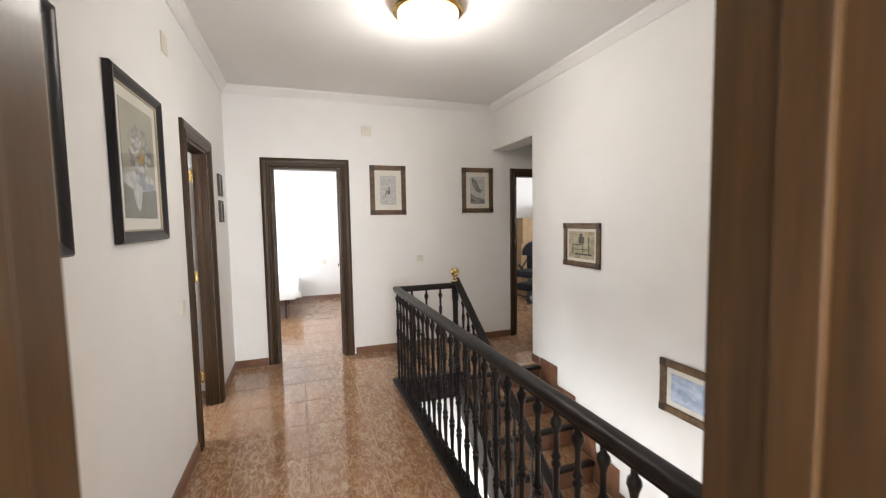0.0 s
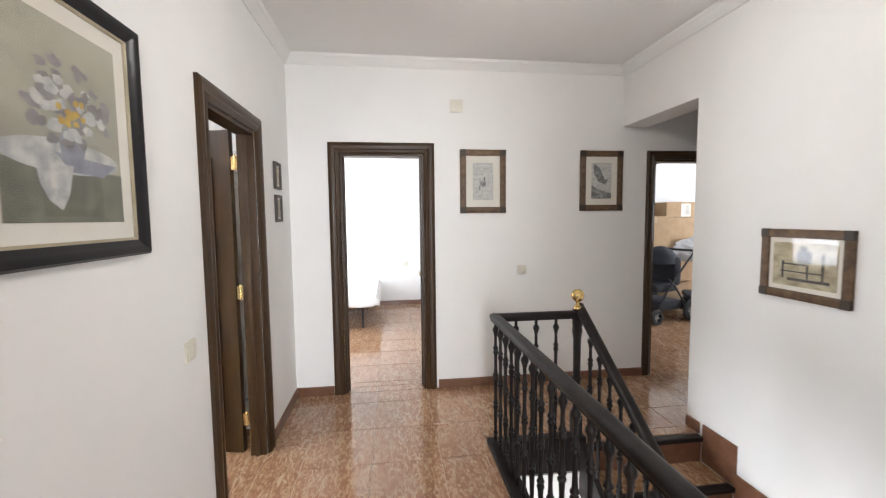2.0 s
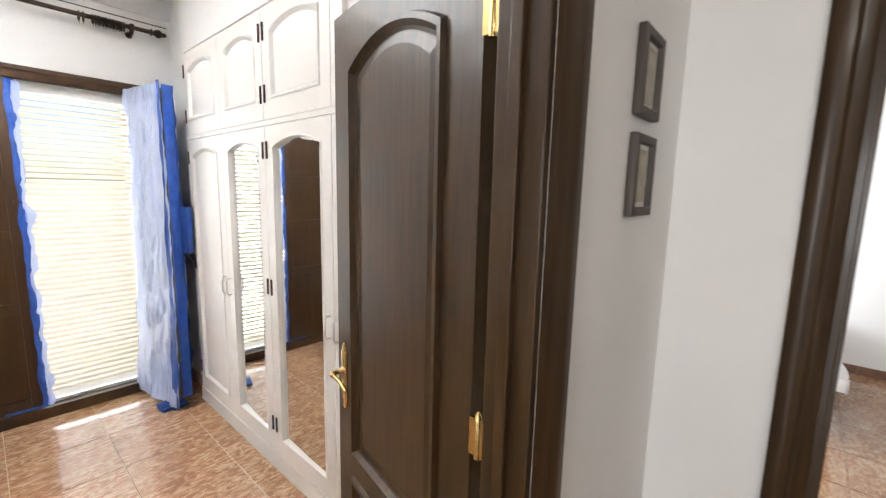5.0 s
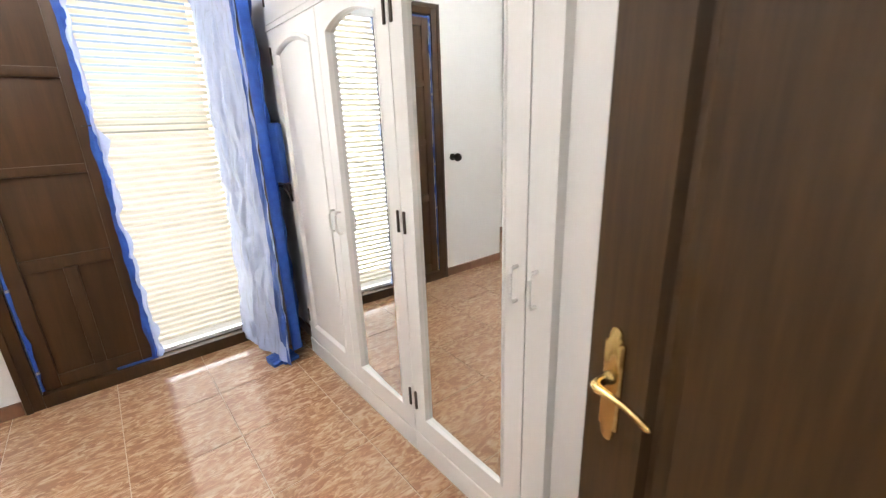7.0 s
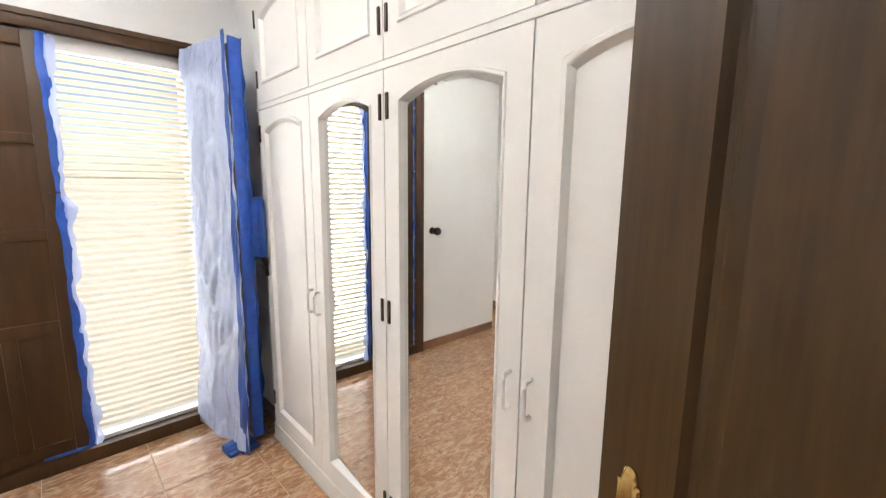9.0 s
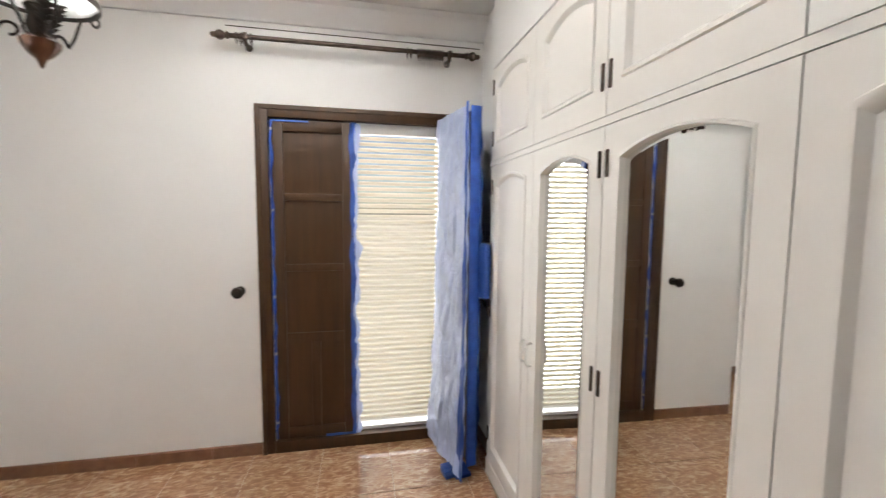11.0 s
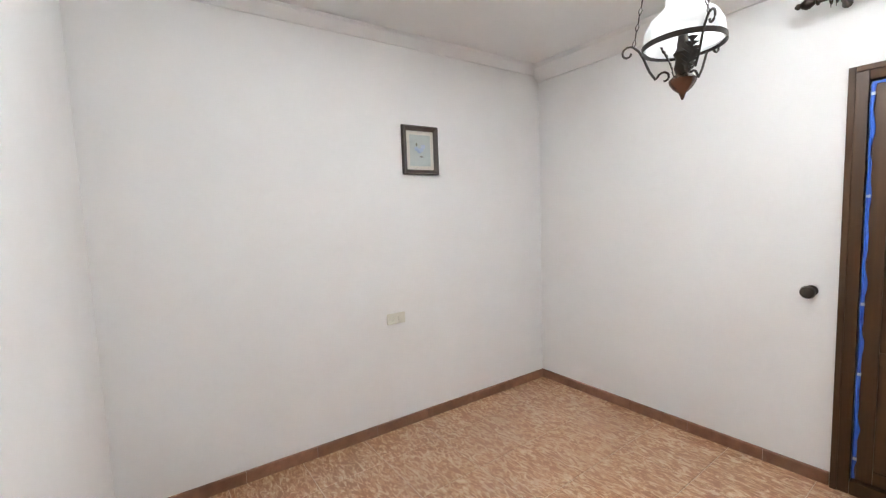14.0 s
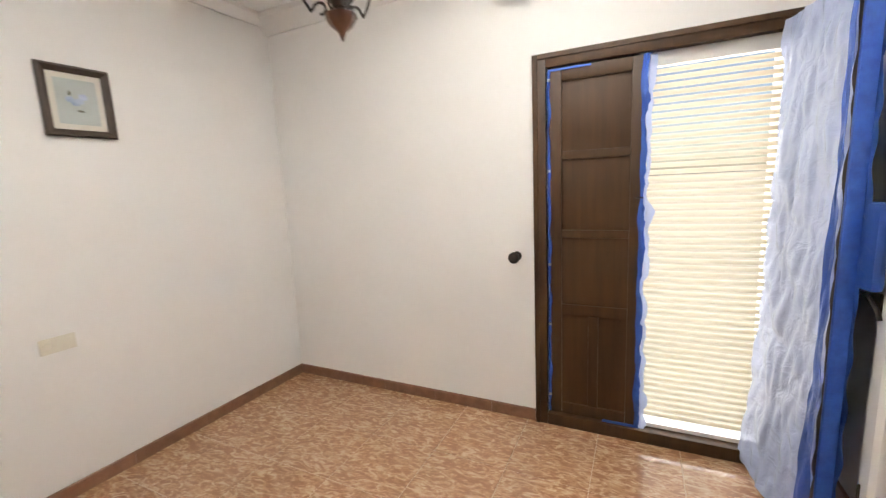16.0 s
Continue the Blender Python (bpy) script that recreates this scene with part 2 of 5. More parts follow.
def glow_material(name, color, strength):
    m = bpy.data.materials.new(name)
    m.use_nodes = True
    p = m.node_tree.nodes["Principled BSDF"]
    p.inputs["Base Color"].default_value = (*color, 1)
    p.inputs["Emission Color"].default_value = (*color, 1)
    p.inputs["Emission Strength"].default_value = strength
    return m


LAMPGLASS = glow_material("lit_frosted_glass", (1, 0.86, 0.62), 1.6)


def print_material(name, light, dark, scale, seed):
    """A soft engraving: tones from stretched noise, darker towards the foot."""
    m = material(name, light, 0.85, second=dark, scale=scale, stretch=(1, 1, 1.6), spread=(0.36, 0.62))
    n = m.node_tree.nodes
    n["Mapping"].inputs["Location"].default_value = (seed, seed * 0.7, seed * 1.3)
    return m


ENGRAVE_A = print_material("engraving_grey", (0.60, 0.59, 0.56), (0.42, 0.42, 0.41), 26, 1.0)
ENGRAVE_B = print_material("engraving_ink", (0.34, 0.34, 0.33), (0.12, 0.12, 0.12), 30, 4.0)
ENGRAVE_S = print_material("engraving_sepia", (0.52, 0.46, 0.32), (0.30, 0.25, 0.16), 14, 8.0)
# ink of prints and lettering; also the painted shade of the cartons' hand holes
INK_AND_HOLE = material("dark_ink_and_hole_shade", (0.06, 0.055, 0.05), 0.8, second=(0.11, 0.10, 0.09), scale=60)
BLUEPRINT = print_material("blue_print", (0.55, 0.62, 0.74), (0.28, 0.36, 0.52), 12, 3.0)
OLIVE = print_material("painted_olive_ground", (0.42, 0.40, 0.32), (0.29, 0.28, 0.22), 3, 2.0)
PALEGREEN = print_material("pale_print_ground", (0.52, 0.57, 0.55), (0.46, 0.50, 0.48), 5, 6.0)
P_WHITE = material("painted_white", (0.60, 0.59, 0.55), 0.7, second=(0.36, 0.36, 0.37), scale=26)
P_GREY = material("painted_grey_violet", (0.31, 0.29, 0.29), 0.7, second=(0.19, 0.18, 0.17), scale=22)
P_YEL = material("painted_yellow", (0.62, 0.42, 0.10), 0.7, second=(0.45, 0.28, 0.06), scale=30)
P_BLUE = material("painted_blue_grey", (0.33, 0.34, 0.38), 0.7, second=(0.22, 0.23, 0.28), scale=20)
P_GREEN = material("painted_dark_green", (0.20, 0.20, 0.15), 0.7, second=(0.13, 0.13, 0.10), scale=14)

# ---- mesh helpers ----


def box(bm, a, b, bevel=0.0):
    """A box between two corners, with slightly rounded edges if bevel is given."""
    r = bmesh.ops.create_cube(bm, size=1)
    c, s = [(p + q) / 2 for p, q in zip(a, b)], [abs(q - p) for p, q in zip(a, b)]
    for v in r["verts"]:
        v.co = Vector((c[0] + v.co.x * s[0], c[1] + v.co.y * s[1], c[2] + v.co.z * s[2]))
    if bevel:
        edges = list({e for v in r["verts"] for e in v.link_edges})
        bmesh.ops.bevel(bm, geom=edges, offset=min(bevel, min(s) * 0.45), segments=2, affect="EDGES", profile=0.6)
    return bm


def lathe(bm, profile, seg=12, at=(0, 0, 0), caps=True):
    """Turns (radius, height) pairs round a vertical axis."""
    rings = []
    for r, z in profile:
        rings.append([bm.verts.new((at[0] + r * math.cos(2 * math.pi * i / seg), at[1] + r * math.sin(2 * math.pi * i / seg), at[2] + z)) for i in range(seg)])
    for p, q in zip(rings, rings[1:]):
        for i in range(seg):
            bm.faces.new((p[i], p[(i + 1) % seg], q[(i + 1) % seg], q[i]))
    for ring in (rings[0], rings[-1]):
        if caps:
            bm.faces.new(ring)
    return bm


def tube(bm, pts, r, seg=8):
    """A round bar along points."""
    pts = [Vector(p) for p in pts]
    rings = []
    for i, p in enumerate(pts):
        d = (pts[min(i + 1, len(pts) - 1)] - pts[max(i - 1, 0)]).normalized()
        u = d.cross(Vector((0.31, 0.17, 0.93))).normalized()
        w = d.cross(u)
        rad = r[i] if isinstance(r, (list, tuple)) else r
        rings.append([bm.verts.new(p + rad * (math.cos(2 * math.pi * k / seg) * u + math.sin(2 * math.pi * k / seg) * w)) for k in range(seg)])
    for a, b in zip(rings, rings[1:]):
        for k in range(seg):
            bm.faces.new((a[k], a[(k + 1) % seg], b[(k + 1) % seg], b[k]))
    bm.faces.new(rings[0])
    bm.faces.new(rings[-1])
    return bm


def sweep(bm, section, a, b, side):
    """Extrudes a closed section of (out, up) pairs from a to b; out goes along side."""
    a, b, side = Vector(a), Vector(b), Vector(side)
    up = Vector((0, 0, 1))
    ra = [bm.verts.new(a + o * side + u * up) for o, u in section]
    rb = [bm.verts.new(b + o * side + u * up) for o, u in section]
    n = len(section)
    for i in range(n):
        bm.faces.new((ra[i], ra[(i + 1) % n], rb[(i + 1) % n], rb[i]))
    bm.faces.new(ra)
    bm.faces.new(rb[::-1])
    return bm


def disc(bm, x, z, rx, rz, y, seg=14, wob=0.0):
    vs = []
    for i in range(seg):
        a = 2 * math.pi * i / seg
        k = 1 + wob * (random.random() - 0.5)
        vs.append(bm.verts.new((x + rx * k * math.cos(a), y, z + rz * k * math.sin(a))))
    bm.faces.new(vs)
    return bm


def mesh_of(name, bm, mat, smooth=False):
    bmesh.ops.recalc_face_normals(bm, faces=bm.faces)
    me = bpy.data.meshes.new(name)
    bm.to_mesh(me)
    bm.free()
    me.materials.append(mat)
    if smooth:
        me.polygons.foreach_set("use_smooth", [True] * len(me.polygons))
        me.set_sharp_from_angle(angle=radians(40))
    return me


def part(name, bm, mat, parent=None, label="", smooth=False):
    """One mesh object, under a thing or a part if parent is given."""
    ob = new(name, mesh_of(name, bm, mat, smooth))
    if parent:
        ob.parent = parent
    if label:
        ob["label"] = label
    return ob


def thing(name, m, label, category, group="", kind=""):
    ob = new(name)
    ob.matrix_world = m
    return tagged(ob, label, category, group, kind)


def structure(name, bm, mat, label, category, smooth=False):
    return tagged(part(name, bm, mat, None, "", smooth), label, category, "", "structure")


def B():
    return bmesh.new()


# ---- large structure ----
H = 2.84
EAST, WESTF, FAR = 2.27, -0.66, 4.48


def wall(name, boxes, label="white painted plaster wall"):
    bm = B()
    for a, b in boxes:
        box(bm, a, b)
    return structure(name, bm, WALL, label, "wall")


# between hall and dressing room, with a doorway
wall("wall_hall_west", [((-0.76, 0.1, -0.2), (WESTF, 2.95, H)), ((-0.76, 2.95, 2.05), (WESTF, 3.63, H)), ((-0.76, 3.63, -0.2), (WESTF, FAR, H))])
# far end of the hall, with the bedroom door and the store-room door
wall("wall_hall_north", [((-2.4, FAR, -0.2), (-0.25, 4.6, H)), ((-0.25, FAR, 2.055), (0.45, 4.6, H)), ((0.45, FAR, -3), (2.58, 4.6, H)),
                         ((2.58, FAR, 2.03), (3.28, 4.6, H)), ((3.28, FAR, -0.2), (7.0, 4.6, H))])
# hall's stair side, with the opening towards the passage
wall("wall_hall_east", [((EAST, 0.1, -3), (2.505, 3.57, H)), ((EAST, 3.57, 2.318), (2.505, FAR, H))], "white painted plaster wall with a square opening")
wall("wall_hall_south", [((-0.76, 0.10, -0.2), (-0.158, 0.27, H)), ((-0.158, 0.10, 2.06), (0.512, 0.27, H)), ((0.512, 0.10, -3), (EAST, 0.27, H))])
wall("wall_passage", [((3.6, 3.45, -0.2), (3.7, FAR, H)), ((2.505, 3.45, -0.2), (3.6, 3.57, H))])
# dressing room
wall("wall_room_west", [((-4.25, 0.4, -0.2), (-3.95, 2.68, H)), ((-4.25, 2.68, 2.155), (-3.95, 3.78, H)), ((-4.25, 3.78, -0.2), (-3.95, 4.7, H)), ((-4.25, 2.68, -0.2), (-3.95, 3.78, 0.0))],
     "white painted plaster wall round a tall window")
SOUTH = -2.2  # the south wall stands a little askew
south = wall("wall_room_south", [((-0.02, -0.12, -0.2), (3.3, 0.0, H))])
south.matrix_world = pose(-3.95, 0.58, 0, 0, 0, SOUTH)


def on_south(d, out=0.0):
    """A place on the south wall, d from its west end."""
    q = pose(-3.95, 0.58, 0, 0, 0, SOUTH) @ Vector((d, out, 0))
    return q.x, q.y


wall("wall_room_north", [((-3.95, 4.56, -0.2), (-0.76, 4.7, H)), ((-3.95, 4.05, 0.0), (-3.53, 4.56, H)), ((-3.53, 3.985, 2.40), (-0.76, 4.56, H))])
# bedroom beyond the far door
wall("wall_bedroom", [((-2.4, 8.1, -0.2), (2.4, 8.2, H)), ((2.3, 4.6, -0.2), (2.4, 8.1, H)),
                      ((-2.5, 4.6, -0.2), (-2.4, 5.8, H)), ((-2.5, 7.4, -0.2), (-2.4, 8.2, H)), ((-2.5, 5.8, -0.2), (-2.4, 7.4, 0.7)), ((-2.5, 5.8, 2.3), (-2.4, 7.4, H))])
wall("wall_storage", [((2.4, 8.1, -0.2), (7.0, 8.2, H)), ((6.9, 4.6, -0.2), (7.0, 5.4, H)), ((6.9, 7.0, -0.2), (7.0, 8.1, H)), ((6.9, 5.4, -0.2), (7.0, 7.0, 0.9)), ((6.9, 5.4, 2.3), (7.0, 7.0, H))])
# the room in which the walk starts; its window is assumed and stays unseen
wall("wall_first_room", [((-1.9, -3.2, -0.2), (-1.8, 0.1, H)), ((2.5, -3.2, -0.2), (2.6, 0.1, H)), ((-1.8, -3.3, -0.2), (-0.5, -3.2, H)), ((1.3, -3.3, -0.2), (2.5, -3.2, H)), ((-0.5, -3.3, -0.2), (1.3, -3.2, 0.7)), ((-0.5, -3.3, 2.3), (1.3, -3.2, H)),
                         ((-1.8, 0.06, -0.2), (-0.76, 0.1, H)), ((2.3, 0.06, -0.2), (2.5, 0.1, H))])
# stairwell below
wall("wall_lower_hall", [((-2.1, 0.1, -3), (-2.0, 1.0, -0.25)), ((-2.1, 2.8, -3), (-2.0, 4.6, -0.25)), ((-2.1, 1.0, -3), (-2.0, 2.8, -2.2)), ((-2.1, 1.0, -0.6), (-2.0, 2.8, -0.25)),
                         ((-2.0, FAR, -3), (0.45, 4.6, -0.25)), ((-2.0, 0.1, -3), (0.56, 0.2, -0.25))])

cb = B()
for a, b in (((-2.5, 0.1, H), (7.0, 8.2, H + 0.1)), ((-4.25, 0.4, H), (-2.5, 4.7, H + 0.1)), ((-1.9, -3.3, H), (2.6, 0.1, H + 0.1))):
    box(cb, a, b)
structure("ceiling", cb, CEIL, "flat white painted plaster ceiling", "ceiling")

CORN = [(0, 0), (0, -0.075), (0.012, -0.075), (0.02, -0.06), (0.032, -0.052), (0.045, -0.03), (0.062, -0.02), (0.068, 0)]


def cornice(name, a, b, side, k=1.0):
    bm = B()
    sweep(bm, [(o * k, u * k) for o, u in CORN], (*a, H - 0.002), (*b, H - 0.002), (*side, 0))
    structure(name, bm, CEIL, "white moulded plaster cornice", "cornice", True)


cornice("cornice_hall_west", (WESTF, 0.27), (WESTF, FAR), (1, 0))
cornice("cornice_hall_north", (WESTF, FAR), (EAST, FAR), (0, -1))
cornice("cornice_hall_east", (EAST, 0.27), (EAST, FAR), (-1, 0))
cornice("cornice_room_west", (-3.95, 0.58), (-3.95, 4.05), (1, 0), 1.7)
cornice("cornice_room_south", on_south(0), on_south(3.19), (math.sin(radians(2.2)), math.cos(radians(2.2))))
cornice("cornice_room_east", (-0.76, 0.46), (-0.76, 3.98), (-1, 0))

fb = B()
for a, b in (((-4.25, 0.1, -0.2), (0.80, 8.2, -0.0025)), ((0.80, 3.46, -0.2), (7.0, 8.2, -0.0025)), ((-1.9, -3.3, -0.2), (2.6, 0.3, -0.0025))):
    box(fb, a, b)
floor = structure("floor", fb, GROUT, "mottled reddish glossy ceramic tile floor with pale joints", "floor")
lf = B()
box(lf, (-2.1, 0.1, -3.1), (2.5, 4.6, -3.0))
structure("floor_lower_hall", lf, CLAY, "pale floor of the lower hall", "floor")
og = B()
box(og, (-4000, -4000, -3.6), (4000, 4000, -3.5))
structure("ground", og, RENDERWALL, "pale sunlit ground outside", "ground")

# ---- skirting ----
SKIRT = [(0, 0), (0.013, 0), (0.013, 0.068), (0.009, 0.075), (0, 0.075)]


def skirting(a, b, side):
    """A run of tile skirting, cut into pieces of tile length."""
    a, b = Vector((*a, 0)), Vector((*b, 0))
    base = structure("baseboard", sweep(B(), [(0, 0), (0.004, 0), (0.004, 0.073), (0, 0.073)], a, b, (*side, 0)), GROUT, "reddish mottled tile baseboard", "baseboard")
    d = (b - a).normalized()
    total, s = (b - a).length, 0.0
    while s < total - 0.01:
        e = min(s + 0.43, total)
        part("skirting_tile", sweep(B(), SKIRT, a + d * (s + 0.001), a + d * (e - 0.001), (*side, 0)), BASE, base)
        s = e


skirting((WESTF, 0.27), (WESTF, 2.855), (1, 0))
skirting((WESTF, 3.725), (WESTF, FAR), (1, 0))
skirting((WESTF, FAR), (-0.345, FAR), (0, -1))
skirting((0.562, FAR), (2.5, FAR), (0, -1))
skirting((EAST, 3.44), (EAST, 3.57), (-1, 0))
skirting((EAST, 3.57), (2.505, 3.57), (0, 1))
skirting((-3.95, 0.58), (-3.95, 2.6), (1, 0))
skirting(on_south(0), on_south(3.19), (math.sin(radians(2.2)), math.cos(radians(2.2))))
skirting((-0.76, 0.46), (-0.76, 2.86), (-1, 0))
skirting((-3.95, 3.86), (-3.95, 4.05), (1, 0))
skirting((-3.95, 4.05), (-3.53, 4.05), (0, -1))
skirting((-2.4, 8.1), (2.3, 8.1), (0, -1))
skirting((2.4, 8.1), (6.9, 8.1), (0, -1))


# ---- doors ----
CASING = [(0, 0), (0.012, 0), (0.02, 0.012), (0.024, 0.03), (0.018, 0.04), (0.022, 0.055), (0.026, 0.075), (0.018, 0.092), (0, 0.092)]


def casing(parent, w, h, depth, width=0.092):
    """Moulded door surround in the local XZ plane, opening w by h, facing -Y; jambs run back by depth."""
    k = width / 0.092
    prof = [(o, u * k) for o, u in CASING]
    for sgn in (-1, 1):
        bm = B()
        ring0 = [bm.verts.new((sgn * (w / 2 + u), -o, 0)) for o, u in prof]
        ring1 = [bm.verts.new((sgn * (w / 2 + u), -o, h + u)) for o, u in prof]
        for i in range(len(prof) - 1):
            bm.faces.new((ring0[i], ring0[i + 1], ring1[i + 1], ring1[i]))
        bm.faces.new((ring0[-1], ring0[0], ring1[0], ring1[-1]))
        bm.faces.new(ring0)
        bm.faces.new(ring1)
        part("casing_side", bm, WOOD, parent, "", True)
        jb = B()
        box(jb, (sgn * w / 2, 0.0, 0), (sgn * (w / 2 - 0.02), depth, h), 0.003)
        part("jamb", jb, WOOD, parent)
        sb = B()
        box(sb, (sgn * (w / 2 - 0.02), depth * 0.42, 0), (sgn * (w / 2 - 0.034), depth * 0.66, h - 0.02), 0.003)
        part("door_stop", sb, WOOD, parent)
    bm = B()
    ring0 = [bm.verts.new((-(w / 2 + u), -o, h + u)) for o, u in prof]
    ring1 = [bm.verts.new(((w / 2 + u), -o, h + u)) for o, u in prof]
    for i in range(len(prof) - 1):
        bm.faces.new((ring0[i], ring0[i + 1], ring1[i + 1], ring1[i]))
    bm.faces.new((ring0[-1], ring0[0], ring1[0], ring1[-1]))
    bm.faces.new(ring0)
    bm.faces.new(ring1)
    part("casing_head", bm, WOOD_H, parent, "", True)
    jb = B()
    box(jb, (-w / 2 + 0.02, 0.0, h - 0.02), (w / 2 - 0.02, depth, h), 0.003)
    part("head_jamb", jb, WOOD_H, parent)


def arch(x0, x1, z0, z1, rise, n=10):
    """Outline of a panel with a curved head and small shoulders: foot corners, then the head from right to left."""
    pts = [(x0, z0), (x1, z0)]
    for i in range(n + 1):
        u = 1 - i / n
        pts.append((x0 + (x1 - x0) * u, z1 - rise + rise * (1 - (2 * u - 1) ** 2)))
    return pts


def loft(bm, rings):
    """Joins outlines of (points, y) one after another."""
    vs = [[bm.verts.new((x, y, z)) for x, z in pts] for pts, y in rings]
    n = len(vs[0])
    for a, b in zip(vs, vs[1:]):
        for i in range(n):
            bm.faces.new((a[i], a[(i + 1) % n], b[(i + 1) % n], b[i]))
    return vs


def panel_frame(bm, x0, x1, z0, z1, p, rise, n=10):
    """A flat face between a rectangle and an arched panel p = (x0, x1, z0, z1)."""
    outer = [(x0, z0), (x1, z0)] + [(x0 + (x1 - x0) * (1 - i / n), z1) for i in range(n + 1)]
    loft(bm, [(outer, 0), (arch(*p, rise, n), 0)])


def raised_panel(p, rise, depth=0.012, n=10, proud=0.006, k=1.0, field=0.075):
    """Moulding and field of one panel."""
    bm = B()
    rings = []
    for inset, y in ((0, 0), (0.004, -proud), (0.014, -proud), (0.022, 0.002), (0.028, depth), (field * 0.61, depth), (field, depth * 0.35)):
        inset *= k
        rings.append((arch(p[0] + inset, p[1] - inset, p[2] + inset, p[3] - inset, rise * (1 - inset * 1.5), n), y))
    vs = loft(bm, rings)
    bm.faces.new(vs[-1])
    return bm


def lever_set(parent, x, z, sgn, y=0.0):
    """Brass lever on a long plate with scalloped ends; the lever points along sgn."""
    pb = B()
    lobe = [(0.014 * math.cos(a), 0.088 + 0.016 * math.sin(a)) for a in [i * math.pi / 8 for i in range(9)]]
    half = [(0.022, -0.078), (0.022, 0.078), (0.0155, 0.080), (0.0155, 0.086)] + lobe + [(-0.0155, 0.086), (-0.0155, 0.080), (-0.022, 0.078)]
    pts = [(px * 0.92, pz * 1.12) for px, pz in half[1:]]
    pts += [(-px, -pz) for px, pz in pts]
    vs = loft(pb, [([(x + px, z + pz) for px, pz in pts], y), ([(x + px, z + pz) for px, pz in pts], y - 0.004), ([(x + px * 0.8, z + pz * 0.95) for px, pz in pts], y - 0.008)])
    pb.faces.new(vs[-1])
    plate = part("handle_plate", pb, BRASS, parent, "polished brass plate", True)
    lb = B()
    zl = z + 0.02
    tube(lb, [(x, y - 0.006, zl), (x, y - 0.014, zl), (x, y - 0.018, zl), (x, y - 0.036, zl), (x + 0.002 * sgn, y - 0.046, zl), (x + 0.012 * sgn, y - 0.052, zl),
              (x + 0.035 * sgn, y - 0.052, zl + 0.001), (x + 0.06 * sgn, y - 0.05, zl - 0.002), (x + 0.085 * sgn, y - 0.048, zl - 0.009), (x + 0.104 * sgn, y - 0.046, zl - 0.018), (x + 0.108 * sgn, y - 0.046, zl - 0.020)],
         [0.014, 0.013, 0.0095, 0.009, 0.0095, 0.0085, 0.0065, 0.006, 0.0062, 0.0066, 0.003], 12)
    part("lever", lb, BRASS, plate, "polished brass lever", True)


def door_leaf(parent, w, h, swing_sign, mat=WOOD):
    """Two-panel leaf, free edge at x=0, hinge edge at x=w, front on -Y, 40 mm thick."""
    leaf = B()
    mid, a = 0.615, 0.112
    up, lo = (a, w - a, 0.655, h - 0.10), (a, w - a, 0.13, 0.575)
    panel_frame(leaf, 0, w, mid, h, up, 0.065, 16)
    panel_frame(leaf, 0, w, 0, mid, lo, 0.0, 16)
    loft(leaf, [([(0, 0), (w, 0), (w, h), (0, h)], 0), ([(0, 0), (w, 0), (w, h), (0, h)], 0.038)])
    leaf.faces.new([leaf.verts.new(v) for v in ((0, 0.038, 0), (w, 0.038, 0), (w, 0.038, h), (0, 0.038, h))])
    body = part("leaf", leaf, mat, parent)
    part("upper_panel", raised_panel(up, 0.065, 0.007, 16, 0.014, 1.25, 0.05), mat, body, "arched raised panel")
    part("lower_panel", raised_panel(lo, 0.0, 0.007, 16, 0.014, 1.25, 0.05), mat, body, "rectangular raised panel")
    lever_set(body, 0.055, 0.912, 1)
    return body


def hinge(parent, x, y, z):
    bm = B()
    lathe(bm, [(0.0075, -0.045), (0.0075, 0.045), (0.004, 0.052), (0.001, 0.056)], 10, (x, y, z))
    box(bm, (x - 0.003, y - 0.022, z - 0.04), (x + 0.003, y + 0.02, z + 0.04))
    part("hinge", bm, BRASS, parent, "brass butt hinge", True)


# door 1: dressing room, leaf standing open into the room
d1 = thing("door_1", pose(WESTF, 3.29, 0, 0, 0, 90), "dark wooden panelled door standing open beside a moulded surround", "door", "", "structure")
casing(d1, 0.68, 2.05, 0.10)
hinge_x, hinge_y = -0.808, 3.642
leaf_1 = door_leaf(d1, 0.70, 2.055, 1)
leaf_1.matrix_local = d1.matrix_world.inverted() @ pose(hinge_x, hinge_y, 0.008, 0, 0, -12) @ pose(-0.705, 0, 0)
for z in (0.24, 1.06, 1.86):
    hinge(d1, 0.332, 0.118, z)
# door 2: bedroom, leaf swung wide into the bedroom
d2 = thing("door_2", pose(0.10, FAR, 0), "dark wooden door open into a white bedroom, moulded surround", "door", "", "structure")
casing(d2, 0.70, 2.055, 0.12)
leaf_2 = door_leaf(d2, 0.69, 2.03, 1)
leaf_2.matrix_local = d2.matrix_world.inverted() @ pose(0.515, 5.315, 0.008, 0, 0, -95)
for z in (0.24, 1.06, 1.86):
    hinge(d2, 0.335, 0.128, z)
# door 3: store room, leaf not in sight
d3 = thing("door_3", pose(2.93, FAR, 0), "dark wooden doorway of a store room, moulded surround", "door", "", "structure")
casing(d3, 0.70, 2.03, 0.12, 0.075)
# door 4: the doorway in which the walk starts
d4 = thing("door_4", pose(0.177, 0.27, 0, 0, 0, 180), "brown wooden doorway with moulded surround", "door", "", "structure")
casing(d4, 0.667, 2.06, 0.19)


